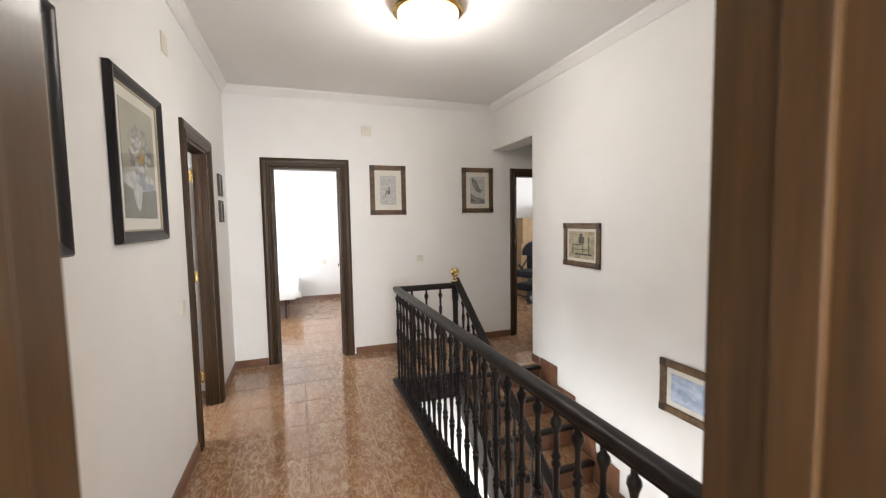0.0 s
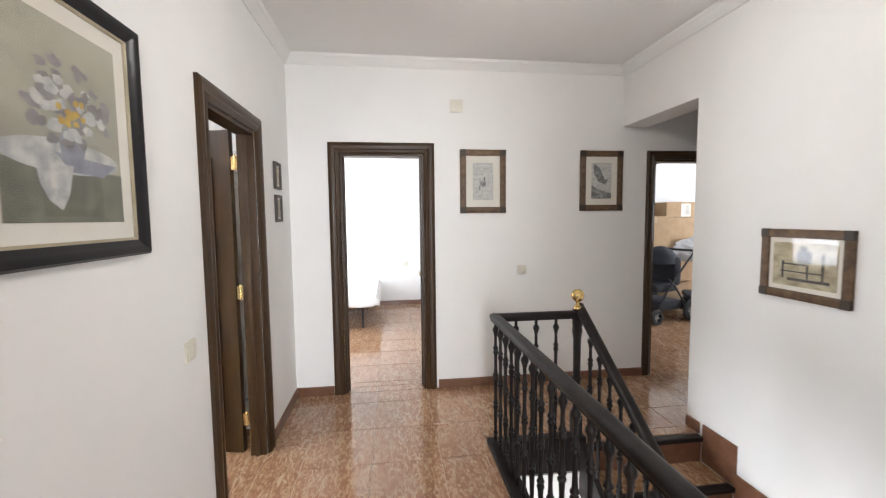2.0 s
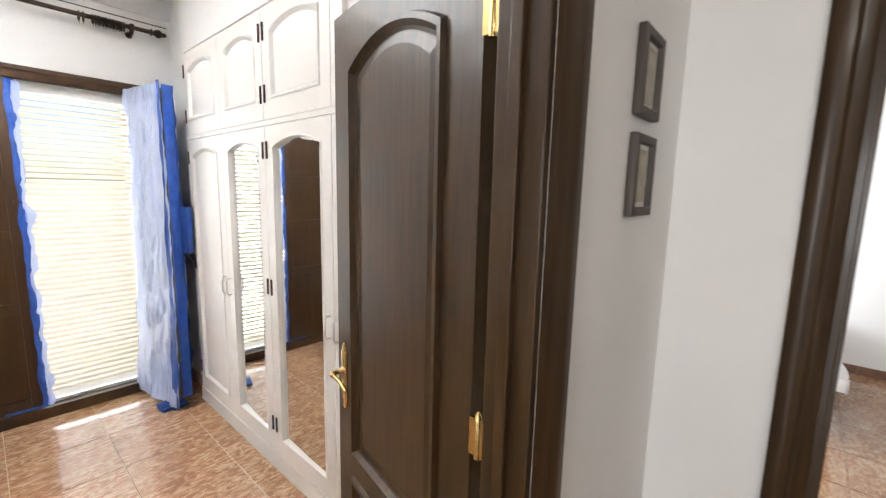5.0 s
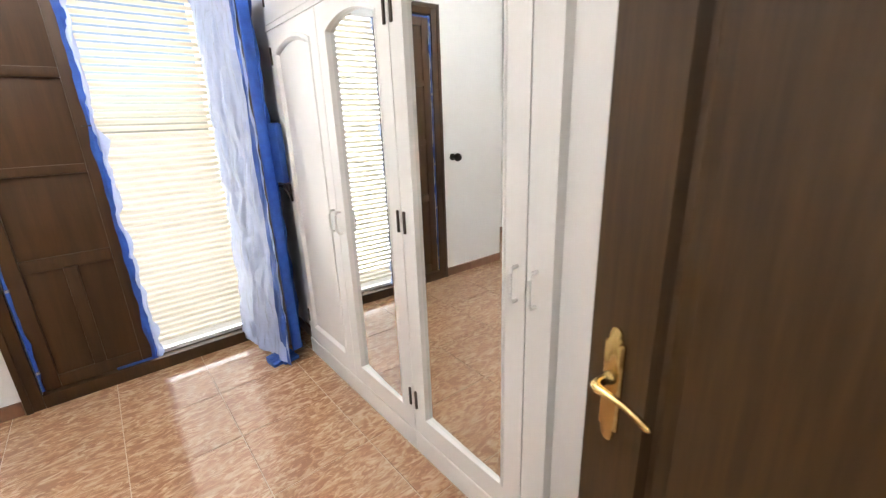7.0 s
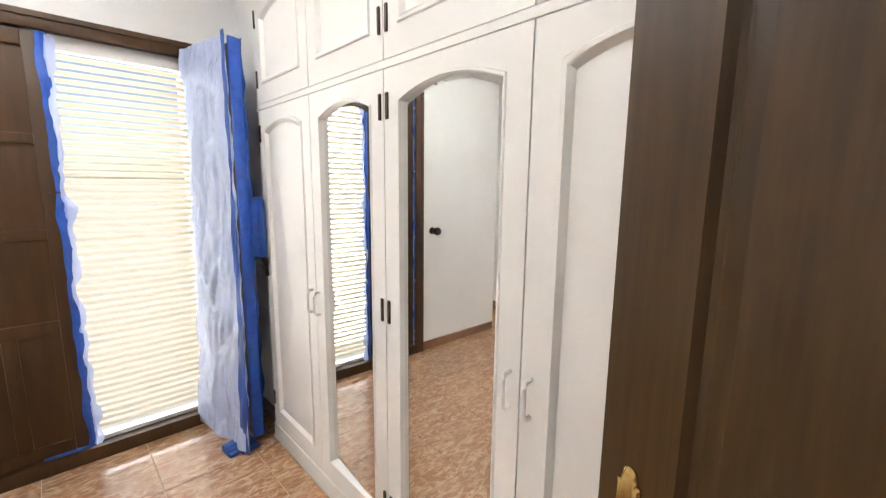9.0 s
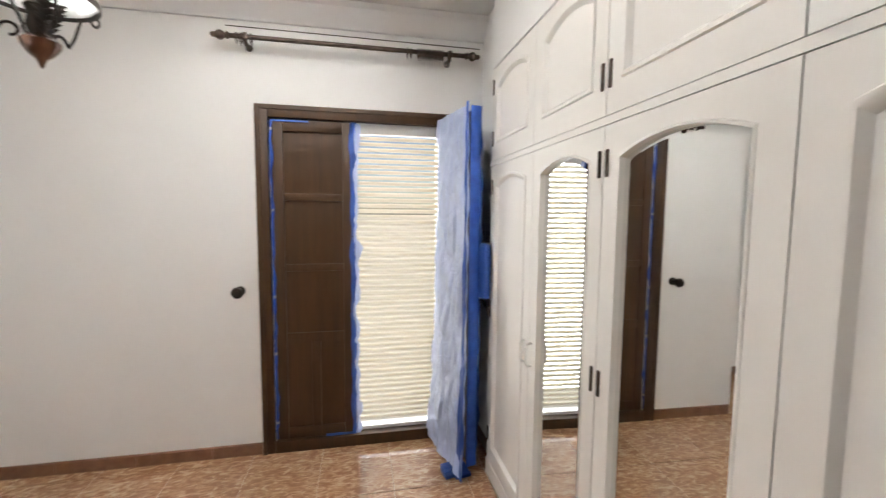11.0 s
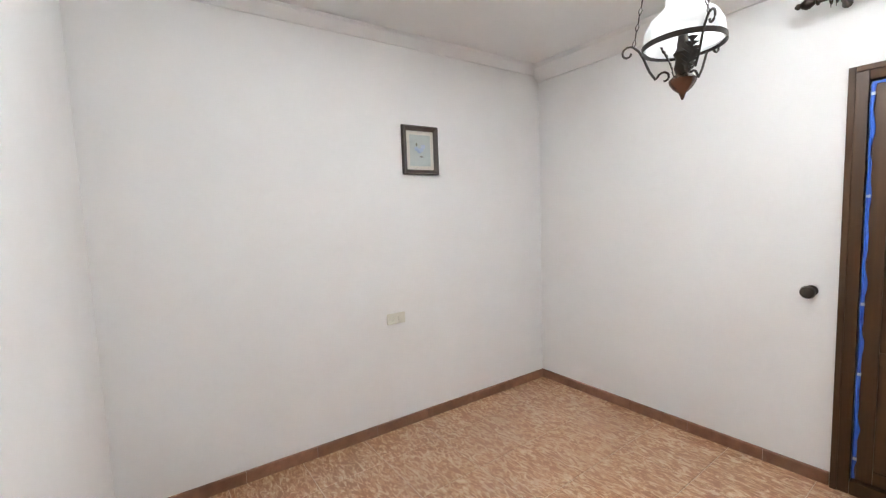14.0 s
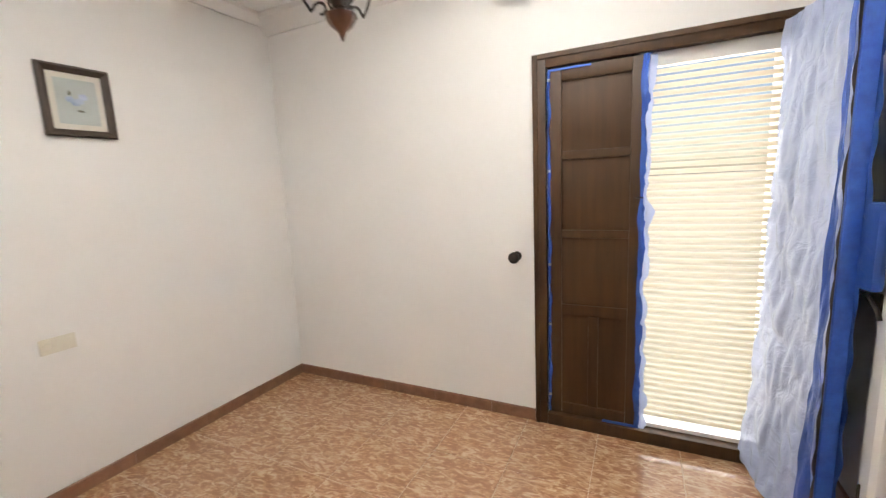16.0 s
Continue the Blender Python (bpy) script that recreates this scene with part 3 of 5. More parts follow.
# ---- stairs ----
def stairs():
    st = thing("staircase", pose(0, 0, 0), "staircase with reddish tile treads and black wooden nosings", "staircase", "", "structure")
    x0, x1 = 1.42, EAST - 0.016
    for k in range(1, 11):
        z, ya, yb = -0.18 * k, 3.42 - 0.27 * (k - 1), 3.42 - 0.27 * k
        bm = B()
        box(bm, (x0, yb, z - 0.03), (x1, ya, z - 0.002), 0.003)
        part("tread", bm, TILE, st)
        rb = B()
        box(rb, (x0, ya - 0.012, z - 0.002), (x1, ya + 0.004, z + 0.146), 0.002)
        part("riser", rb, BASE, st)
        nb = B()
        box(nb, (x0 - 0.005, ya - 0.035, z + 0.146), (x1, ya + 0.025, z + 0.182), 0.012)
        part("nosing", nb, BLACKWOOD, st, "black wooden nosing", True)
        kb = B()
        box(kb, (EAST - 0.014, yb - 0.02, z - 0.002), (EAST - 0.001, ya - 0.012, z + 0.26), 0.003)
        part("skirting_tile", kb, BASE, st)
    sb = B()
    foot = 3.45 - 0.27 * 10
    vs = [(3.44, 0.0), (3.44, -0.34), (foot, -2.14), (foot, -1.80)]
    for x in (1.385, 1.42):
        sb.faces.new([sb.verts.new((x, y, z)) for y, z in vs])
    sb.verts.ensure_lookup_table()
    for i in range(4):
        sb.faces.new((sb.verts[i], sb.verts[(i + 1) % 4], sb.verts[4 + (i + 1) % 4], sb.verts[4 + i]))
    part("stringer", sb, BLACKWOOD, st, "black wooden stringer")
    wb = B()
    pts = [(3.44, -0.34), (3.44, -3.0), (foot, -3.0), (foot, -2.14)]
    for x in (1.40, 1.47):
        wb.faces.new([wb.verts.new((x, y, z)) for y, z in pts])
    wb.verts.ensure_lookup_table()
    for i in range(4):
        wb.faces.new((wb.verts[i], wb.verts[(i + 1) % 4], wb.verts[4 + (i + 1) % 4], wb.verts[4 + i]))
    part("side_wall", wb, WALL, st, "white plaster side below the stringer")
    ub = B()
    box(ub, (0.80, 3.44, -3.0), (1.42, 3.46, -0.2))
    box(ub, (1.42, 0.27, -2.0), (EAST, 0.72, -1.86))
    part("landing", ub, WALL, st)


stairs()


# ---- stair railing ----
BAL = [(0.011, 0.0), (0.011, 0.05), (0.016, 0.055), (0.016, 0.065), (0.010, 0.075), (0.012, 0.16), (0.014, 0.22), (0.019, 0.235), (0.013, 0.25), (0.019, 0.262), (0.012, 0.278), (0.010, 0.33),
       (0.0135, 0.41), (0.020, 0.425), (0.014, 0.44), (0.020, 0.452), (0.0125, 0.468), (0.010, 0.52), (0.012, 0.59), (0.018, 0.605), (0.0125, 0.62), (0.018, 0.632), (0.010, 0.65), (0.0095, 0.71),
       (0.015, 0.735), (0.021, 0.75), (0.018, 0.765), (0.010, 0.775), (0.010, 0.815)]
RAIL = [(-0.026, -0.022), (0.026, -0.022), (0.026, -0.012), (0.033, -0.004), (0.034, 0.010), (0.026, 0.022), (0.012, 0.027), (-0.012, 0.027), (-0.026, 0.022), (-0.034, 0.010), (-0.033, -0.004), (-0.026, -0.012)]


def railing():
    r = thing("stair_railing", pose(0, 0, 0), "black turned wooden stair railing with a brass ball on the newel", "railing")
    mesh = mesh_of("baluster", lathe(B(), BAL, 10), BLACKWOOD, True)

    def baluster(x, y, z):
        ob = new("baluster", mesh)
        ob.parent, ob.location = r, (x, y, z)

    X, Y, Z = 0.825, 3.50, 0.86
    part("handrail", sweep(B(), RAIL, (X, 0.275, Z), (X, Y + 0.03, Z), (1, 0, 0)), BLACKWOOD, r, "", True)
    part("handrail", sweep(B(), RAIL, (X, Y, Z + 0.002), (1.372, Y, Z + 0.002), (0, 1, 0)), BLACKWOOD, r, "", True)
    part("handrail", sweep(B(), RAIL, (1.405, Y + 0.02, Z + 0.05), (1.405, 0.75, Z + 0.05 - 2.77 * 0.667), (1, 0, 0)), BLACKWOOD, r, "", True)
    k = B()
    box(k, (0.775, 0.27, -0.006), (0.865, 3.545, 0.036), 0.006)
    part("kerb", k, BLACKWOOD, r)
    k = B()
    box(k, (0.865, 3.455, -0.2), (1.44, 3.545, 0.034), 0.006)
    part("kerb", k, BLACKWOOD, r)
    k = B()
    box(k, (0.80, 0.27, -0.2), (0.862, 3.455, -0.007), 0.003)
    part("fascia", k, BLACKWOOD, r)
    for i in range(28):
        baluster(X, 3.50 - 0.116 * i, 0.03)
    for i in range(1, 4):
        baluster(X + 0.137 * i, Y, 0.03)
    for i in range(1, 22):
        y = 3.47 - 0.118 * i
        baluster(1.405, y, Z + 0.05 - (3.52 - y) * 0.667 - 0.83)
    n = B()
    box(n, (1.355, 3.462, -0.3), (1.415, 3.538, 0.18), 0.006)
    lathe(n, [(0.03, 0.18), (0.034, 0.2), (0.022, 0.22), (0.026, 0.4), (0.034, 0.43), (0.024, 0.45), (0.026, 0.7), (0.034, 0.75), (0.03, 0.78), (0.034, 0.8), (0.034, 0.9), (0.02, 0.905)], 14, (1.385, Y, 0))
    newel = part("newel_post", n, BLACKWOOD, r, "", True)
    f = B()
    lathe(f, [(0.026, 0.9), (0.024, 0.915), (0.012, 0.925), (0.012, 0.94), (0.018, 0.948)] + [(0.043 * math.sin(a), 0.99 - 0.043 * math.cos(a)) for a in [0.45 + i * 0.26 for i in range(11)]], 20, (1.385, Y, 0))
    part("ball_finial", f, BRASS, newel, "polished brass ball finial", True)


railing()


# ---- pictures ----
def frame_bars(parent, w, h, fw, prof, mat, corner=None):
    """Four mitred bars; prof is (share of width, height) from outside in. The picture hangs in local XZ, facing -Y."""
    for s in range(4):
        bm = B()
        ax = s % 2 == 0
        L, T = (w, h) if ax else (h, w)
        vs = []
        for end in (-1, 1):
            vs.append([bm.verts.new((end * (L / 2 - u * fw), -d, T / 2 - u * fw)) for u, d in prof])
        for i in range(len(prof)):
            j = (i + 1) % len(prof)
            bm.faces.new((vs[0][i], vs[0][j], vs[1][j], vs[1][i]))
        bm.faces.new(vs[0])
        bm.faces.new(vs[1])
        bmesh.ops.rotate(bm, verts=bm.verts, matrix=Matrix.Rotation(s * math.pi / 2, 3, "Y"))
        part("frame_bar", bm, mat, parent, "", True)
    if corner:
        for sx in (-1, 1):
            for sz in (-1, 1):
                bm = B()
                cx, cz = sx * (w / 2 - fw / 2), sz * (h / 2 - fw / 2)
                box(bm, (cx - fw / 2 - 0.001, -0.022, cz - fw / 2 - 0.001), (cx + fw / 2 + 0.001, 0, cz + fw / 2 + 0.001), 0.003)
                disc(bm, cx, cz, fw * 0.25, fw * 0.25, -0.0235, 10)
                part("corner_block", bm, corner, parent, "dark corner block with a round boss")


FLATBAR = [(0, 0), (0, 0.016), (0.1, 0.019), (0.9, 0.019), (1, 0.015), (1, 0)]
SCOOP = [(0, 0), (0, 0.022), (0.15, 0.03), (0.35, 0.03), (0.6, 0.02), (0.85, 0.016), (1, 0.012), (1, 0)]


def plate(parent, name, x0, x1, z0, z1, y, mat, label=""):
    bm = B()
    box(bm, (x0, y, z0), (x1, y + 0.002, z1))
    return part(name, bm, mat, parent, label)


def picture(m, w, h, fw, prof, fmat, corner, mount, art, label, marks=None, group="", gilt=False):
    p = thing("framed_picture", m, label, "picture", group)
    frame_bars(p, w, h, fw, prof, fmat, corner)
    plate(p, "mount", -w / 2 + fw * 0.8, w / 2 - fw * 0.8, -h / 2 + fw * 0.8, h / 2 - fw * 0.8, -0.006, PAPER, "cream paper mount")
    iw, ih = w / 2 - fw - mount, h / 2 - fw - mount
    pr = plate(p, "print", -iw, iw, -ih, ih, -0.0085, art)
    if gilt:
        frame_bars(p, w - 2 * fw + 0.004, h - 2 * fw + 0.004, 0.008, [(0, 0.004), (0, 0.014), (1, 0.011), (1, 0.004)], GILT)
    if marks:
        marks(pr, iw, ih)
    gb = B()
    gx, gz = w / 2 - fw * 0.85, h / 2 - fw * 0.85
    gb.faces.new([gb.verts.new((x, -0.0122, z)) for x, z in ((-gx, -gz), (gx, -gz), (gx, gz), (-gx, gz))])
    g = part("glass", gb, GLASS, p, "clear picture glass")
    g.visible_shadow = False
    return p


def flat_shape(parent, name, pts, y, mat):
    bm = B()
    bm.faces.new([bm.verts.new((x, y, z)) for x, z in pts])
    part(name, bm, mat, parent)


def rider_marks(pr, iw, ih):
    flat_shape(pr, "drawn_hill", [(-iw, -0.1 * ih), (-iw, 0.65 * ih), (-0.45 * iw, 0.25 * ih), (0.1 * iw, -0.15 * ih)], -0.0092, ENGRAVE_A)
    b = disc(B(), 0.0, -0.02, iw * 0.33, ih * 0.16, -0.0098, 12, 0.5)
    disc(b, 0.012, 0.02, iw * 0.1, ih * 0.12, -0.0099, 10, 0.4)
    disc(b, -0.03, -0.055, iw * 0.08, ih * 0.14, -0.0099, 8, 0.4)
    part("drawn_figure", b, ENGRAVE_B, pr)


def bird_marks(pr, iw, ih):
    flat_shape(pr, "drawn_wing", [(-0.8 * iw, 0.95 * ih), (-0.2 * iw, 0.75 * ih), (0.35 * iw, 0.05 * ih), (0.8 * iw, 0.18 * ih), (0.4 * iw, -0.2 * ih), (-0.3 * iw, -0.05 * ih), (-0.75 * iw, 0.4 * ih)], -0.0092, ENGRAVE_B)
    flat_shape(pr, "drawn_rock", [(-iw, -ih), (-iw, -0.25 * ih), (-0.2 * iw, -0.5 * ih), (iw, -0.7 * ih), (iw, -ih)], -0.0094, ENGRAVE_B)


def bridge_marks(pr, iw, ih):
    b = B()
    for x0, x1, z0, z1 in ((-0.75, 0.6, -0.36, -0.30), (-0.7, -0.62, -0.65, 0.15), (0.1, 0.17, -0.6, 0.0), (0.55, 0.63, -0.7, 0.55), (-0.2, 0.25, 0.1, 0.6), (-0.12, 0.1, 0.6, 0.85), (-0.5, 0.8, -0.75, -0.62), (-0.65, 0.1, -0.02, 0.05)):
        box(b, (x0 * iw, -0.0095, z0 * ih), (x1 * iw, -0.0088, z1 * ih))
    part("drawn_lines", b, INK_AND_HOLE, pr)


def bouquet_marks(pr, iw, ih):
    rnd = random.Random(5)
    flat_shape(pr, "painted_wall_foot", [(-iw, -ih), (-iw, -0.42 * ih), (iw, -0.45 * ih), (iw, -ih)], -0.0090, P_GREEN)
    part("painted_table", disc(B(), -0.05 * iw, -0.34 * ih, 0.98 * iw, 0.17 * ih, -0.0094, 28), P_WHITE, pr)
    flat_shape(pr, "painted_cloth_shade", [(-0.25 * iw, -0.3 * ih), (0.9 * iw, -0.35 * ih), (0.6 * iw, -0.5 * ih), (0.0, -0.48 * ih)], -0.0097, P_BLUE)
    flat_shape(pr, "painted_cloth", [(-0.55 * iw, -0.4 * ih), (0.05 * iw, -0.42 * ih), (-0.05 * iw, -0.72 * ih), (-0.18 * iw, -0.88 * ih), (-0.38 * iw, -0.78 * ih), (-0.5 * iw, -0.62 * ih)], -0.0099, P_WHITE)
    v = disc(B(), 0.06 * iw, -0.22 * ih, 0.22 * iw, 0.2 * ih, -0.0101, 16)
    part("painted_vase", v, P_BLUE, pr)
    leaves, whites, yel = B(), B(), B()
    for i in range(60):
        a, d = rnd.uniform(0, 6.28), rnd.uniform(0.15, 1)
        disc(leaves, (0.02 + 0.78 * d * math.cos(a)) * iw, (0.2 + 0.42 * d * math.sin(a)) * ih, 0.085 * iw, 0.05 * ih, -0.0103 - 0.00001 * i, 9, 0.8)
    for i in range(30):
        a, d = rnd.uniform(0, 6.28), rnd.uniform(0.1, 0.85)
        disc(whites, (0.04 + 0.72 * d * math.cos(a)) * iw, (0.14 + 0.36 * d * math.sin(a)) * ih, 0.085 * iw, 0.05 * ih, -0.0107 - 0.00001 * i, 10, 0.5)
    for i in range(14):
        a, d = rnd.uniform(0, 6.28), rnd.uniform(0.0, 0.65)
        disc(yel, (0.1 + 0.6 * d * math.cos(a)) * iw, (0.12 + 0.26 * d * math.sin(a)) * ih, 0.05 * iw, 0.036 * ih, -0.0110 - 0.00001 * i, 9, 0.5)
    part("painted_foliage", leaves, P_GREY, pr)
    part("painted_white_flowers", whites, P_WHITE, pr)
    part("painted_yellow_flowers", yel, P_YEL, pr)


def pansy_marks(pr, iw, ih):
    b = B()
    for x, z in ((-0.1, -0.05), (0.3, 0.25), (0.12, 0.05), (-0.35, 0.1)):
        disc(b, x * iw, z * ih, 0.22 * iw, 0.15 * ih, -0.0094 - 0.0002 * x, 10, 0.4)
    part("drawn_petals", b, BLUEPRINT, pr)
    b = disc(B(), -0.35 * iw, 0.38 * ih, 0.1 * iw, 0.1 * ih, -0.0096, 8, 0.5)
    disc(b, 0.1 * iw, -0.4 * ih, 0.2 * iw, 0.05 * ih, -0.0096, 8, 0.5)
    part("drawn_leaves", b, P_GREEN, pr)


picture(pose(0.968, FAR - 0.002, 1.825), 0.405, 0.545, 0.052, FLATBAR, FRAME_OAK, FRAME_DARK, 0.06, ENGRAVE_A, "engraving of a rider in a wooden frame with corner blocks", rider_marks, "engravings on the hall wall")
picture(pose(2.062, FAR - 0.002, 1.832), 0.405, 0.535, 0.052, FLATBAR, FRAME_OAK, FRAME_DARK, 0.055, ENGRAVE_A, "engraving of a large bird in a wooden frame with corner blocks", bird_marks, "engravings on the hall wall")
picture(pose(EAST - 0.002, 2.785, 1.25, 0, 0, -90), 0.47, 0.37, 0.045, FLATBAR, FRAME_OAK, FRAME_DARK, 0.025, ENGRAVE_S, "sepia engraving of a bridge in a wooden frame", bridge_marks, "engravings on the hall wall")
picture(pose(EAST - 0.002, 1.73, 0.372, 0, 0, -90), 0.45, 0.35, 0.048, FLATBAR, FRAME_OAK, FRAME_DARK, 0.035, BLUEPRINT, "pale blue print in a wooden frame above the stairs", None, "engravings on the hall wall")
picture(pose(WESTF + 0.002, 2.12, 1.76, 0, 0, 90), 0.605, 0.705, 0.05, SCOOP, FRAME_BLACK, None, 0.055, OLIVE, "flower still life behind glass in a black lacquered frame", bouquet_marks, "still lifes on the hall wall", True)
picture(pose(WESTF + 0.002, 1.155, 1.76, 0, 0, 90), 0.605, 0.74, 0.05, SCOOP, FRAME_BLACK, None, 0.055, OLIVE, "flower still life behind glass in a black lacquered frame", bouquet_marks, "still lifes on the hall wall", True)
for zc in (1.83, 1.594):
    picture(pose(WESTF + 0.002, 4.09, zc, 0, 0, 90), 0.155, 0.195, 0.022, FLATBAR, FRAME_DARK, None, 0.012, ENGRAVE_S, "small sepia print in a narrow dark frame", None, "small prints by the door")
picture(pose(*on_south(1.268, 0.002), 2.044, 0, 0, 180 + SOUTH), 0.302, 0.352, 0.036, SCOOP, FRAME_DARK, None, 0.028, PALEGREEN, "blue flower print in a dark frame", pansy_marks)


# ---- switches and boxes on the walls ----
def wall_plate(name, m, w, h, label, category, rockers=1, socket=False):
    t = thing(name, m, label, category)
    b = B()
    box(b, (-w / 2, -0.009, -h / 2), (w / 2, 0, h / 2), 0.004)
    part("cover", b, SWITCH, t, "", True)
    for i in range(rockers):
        x = -w / 2 + w * (i + 0.5) / rockers
        b = B()
        if socket and i == 0:
            lathe(b, [(0.021, 0), (0.021, 0.004), (0.017, 0.004), (0.016, 0.001)], 20)
            bmesh.ops.rotate(b, verts=b.verts, matrix=Matrix.Rotation(math.pi / 2, 3, "X"))
            bmesh.ops.translate(b, verts=b.verts, vec=(x, -0.009, 0))
            part("socket", b, SWITCH, t, "", True)
        else:
            r = min(w / rockers, h) * 0.32
            box(b, (x - r, -0.0125, -r), (x + r, -0.009, r), 0.002)
            part("rocker", b, SWITCH, t, "", True)
    return t


wall_plate("light_switch", pose(1.322, FAR, 1.043), 0.078, 0.078, "ivory plastic light switch on the white wall", "switch")
wall_plate("light_switch", pose(WESTF, 2.69, 0.99, 0, 0, 90), 0.082, 0.085, "ivory plastic light switch beside the door", "switch")
wall_plate("wall_socket", pose(*on_south(1.527), 0.828, 0, 0, 180 + SOUTH), 0.145, 0.08, "double ivory socket and switch plate", "socket", 2, True)
wall_plate("wall_socket", pose(0.42, 8.1, 0.72), 0.08, 0.08, "white socket on the bedroom wall", "socket", 1, True)
for m in (pose(0.74, FAR, 2.464), pose(WESTF, 2.64, 2.49, 0, 0, 90)):
    t = thing("junction_box", m, "square beige plastic junction box cover high on the wall", "junction box")
    b = B()
    box(b, (-0.053, -0.008, -0.053), (0.053, 0, 0.053), 0.003)
    part("cover", b, SWITCH, t, "", True)


# ---- hall ceiling lamp ----
def ceiling_lamp():
    t = thing("ceiling_lamp", pose(0.84, 2.47, 0), "lit frosted glass bowl ceiling lamp with a brass rim", "lamp")
    b = B()
    lathe(b, [(0.05, 2.838), (0.15, 2.835), (0.21, 2.815), (0.225, 2.795), (0.215, 2.785), (0.195, 2.782)], 32)
    part("rim", b, BRASS, t, "brass rim", True)
    b = B()
    lathe(b, [(0.195, 2.786), (0.192, 2.76), (0.175, 2.725), (0.14, 2.70), (0.09, 2.684), (0.03, 2.677), (0.012, 2.676)], 32)
    part("bowl", b, LAMPGLASS, t, "lit frosted glass bowl", True)
    b = B()
    lathe(b, [(0.014, 2.68), (0.012, 2.668), (0.006, 2.66), (0.001, 2.656)], 12)
    part("finial", b, BRASS, t, "", True)


ceiling_lamp()


# ---- wardrobe ----
def ward_door(parent, name, x0, x1, z0, z1, mirror, hinge_side, handle_side, lean=0.0):
    """White door with an arched field or a bevelled mirror; front on -Y at y=0."""
    d = B()
    g = 0.0022
    x0, x1, z0, z1 = x0 + g, x1 - g, z0 + g, z1 - g
    p = (x0 + 0.072, x1 - 0.072, z0 + 0.09, z1 - 0.055)
    rise = 0.042
    panel_frame(d, x0, x1, z0, z1, p, rise, 14)
    o = [(x0, z0), (x1, z0), (x1, z1), (x0, z1)]
    loft(d, [(o, 0), (o, 0.022)])
    door = part(name, d, WHITE, parent)
    if mirror:
        f = B()
        loft(f, [(arch(p[0] + i, p[1] - i, p[2] + i, p[3] - i, rise, 14), y) for i, y in ((0, 0), (0.003, -0.004), (0.008, -0.004), (0.011, 0.020))])
        part("bead", f, WHITE, door, "", True)
        mb = B()
        a = [(arch(p[0] + i, p[1] - i, p[2] + i, p[3] - i, rise, 14), y) for i, y in ((0.009, 0.0115), (0.026, 0.0095))]
        vs = loft(mb, a)
        mb.faces.new(vs[-1])
        for v in mb.verts:
            v.co.y -= math.tan(radians(lean)) * (v.co.x - (x0 + x1) / 2)
        part("mirror", mb, MIRROR, door, "arched mirror with bevelled edge")
    else:
        part("panel", raised_panel(p, rise, 0.010, 14), WHITE, door, "", True)
    hx = x0 if hinge_side < 0 else x1
    for z in ([z0 + 0.12, z1 - 0.1] if z1 - z0 < 1 else [z0 + 0.165, (z0 + z1) / 2 + 0.06, z1 - 0.115]):
        b = B()
        box(b, (hx - 0.006 - hinge_side * 0.018, -0.007, z - 0.042), (hx + 0.006 - hinge_side * 0.018, 0.001, z + 0.042), 0.003)
        part("hinge", b, BRONZE, door, "small dark hinge")
    if z1 - z0 > 1:
        qx = x0 + 0.03 if handle_side < 0 else x1 - 0.03
        b = B()
        tube(b, [(qx, 0, 1.00), (qx, -0.02, 1.00), (qx, -0.028, 0.985), (qx, -0.028, 0.915), (qx, -0.02, 0.90), (qx, 0, 0.90)], 0.006, 8)
        part("handle", b, WHITE, door, "white bow handle", True)


def wardrobe(x_from, doors, label):
    w = thing("wardrobe", pose(0, 3.97, 0), label, "wardrobe", "built-in wardrobe units")
    x_to = doors[-1][1]
    body = B()
    box(body, (x_from, 0.023, 0.10), (x_to, 0.55, 2.398))
    part("body", body, WHITE, w)
    pl = B()
    box(pl, (x_from, 0.0, 0.0), (x_to, 0.55, 0.099), 0.006)
    part("plinth", pl, WHITE, w)
    for x0, x1, mirror, hs in doors:
        ward_door(w, "door", x0, x1, 0.105, 1.842, mirror, hs, -hs, 2.3 if hs > 0 else 1.3)
        ward_door(w, "upper_door", x0, x1, 1.868, 2.375, False, hs, -hs)
    r = B()
    box(r, (x_from, -0.001, 1.843), (x_to, 0.022, 1.867))
    part("rail", r, WHITE, w)


wardrobe(-3.50, [(-3.475, -2.90, False, -1), (-2.90, -2.37, True, 1)], "white lacquered wardrobe with one plain and one mirrored door")
wardrobe(-2.37, [(-2.37, -1.795, True, -1), (-1.795, -1.25, False, 1)], "white lacquered wardrobe with one mirrored and one plain door")
wardrobe(-1.25, [(-1.25, -0.765, False, -1)], "white lacquered wardrobe with a single plain door")


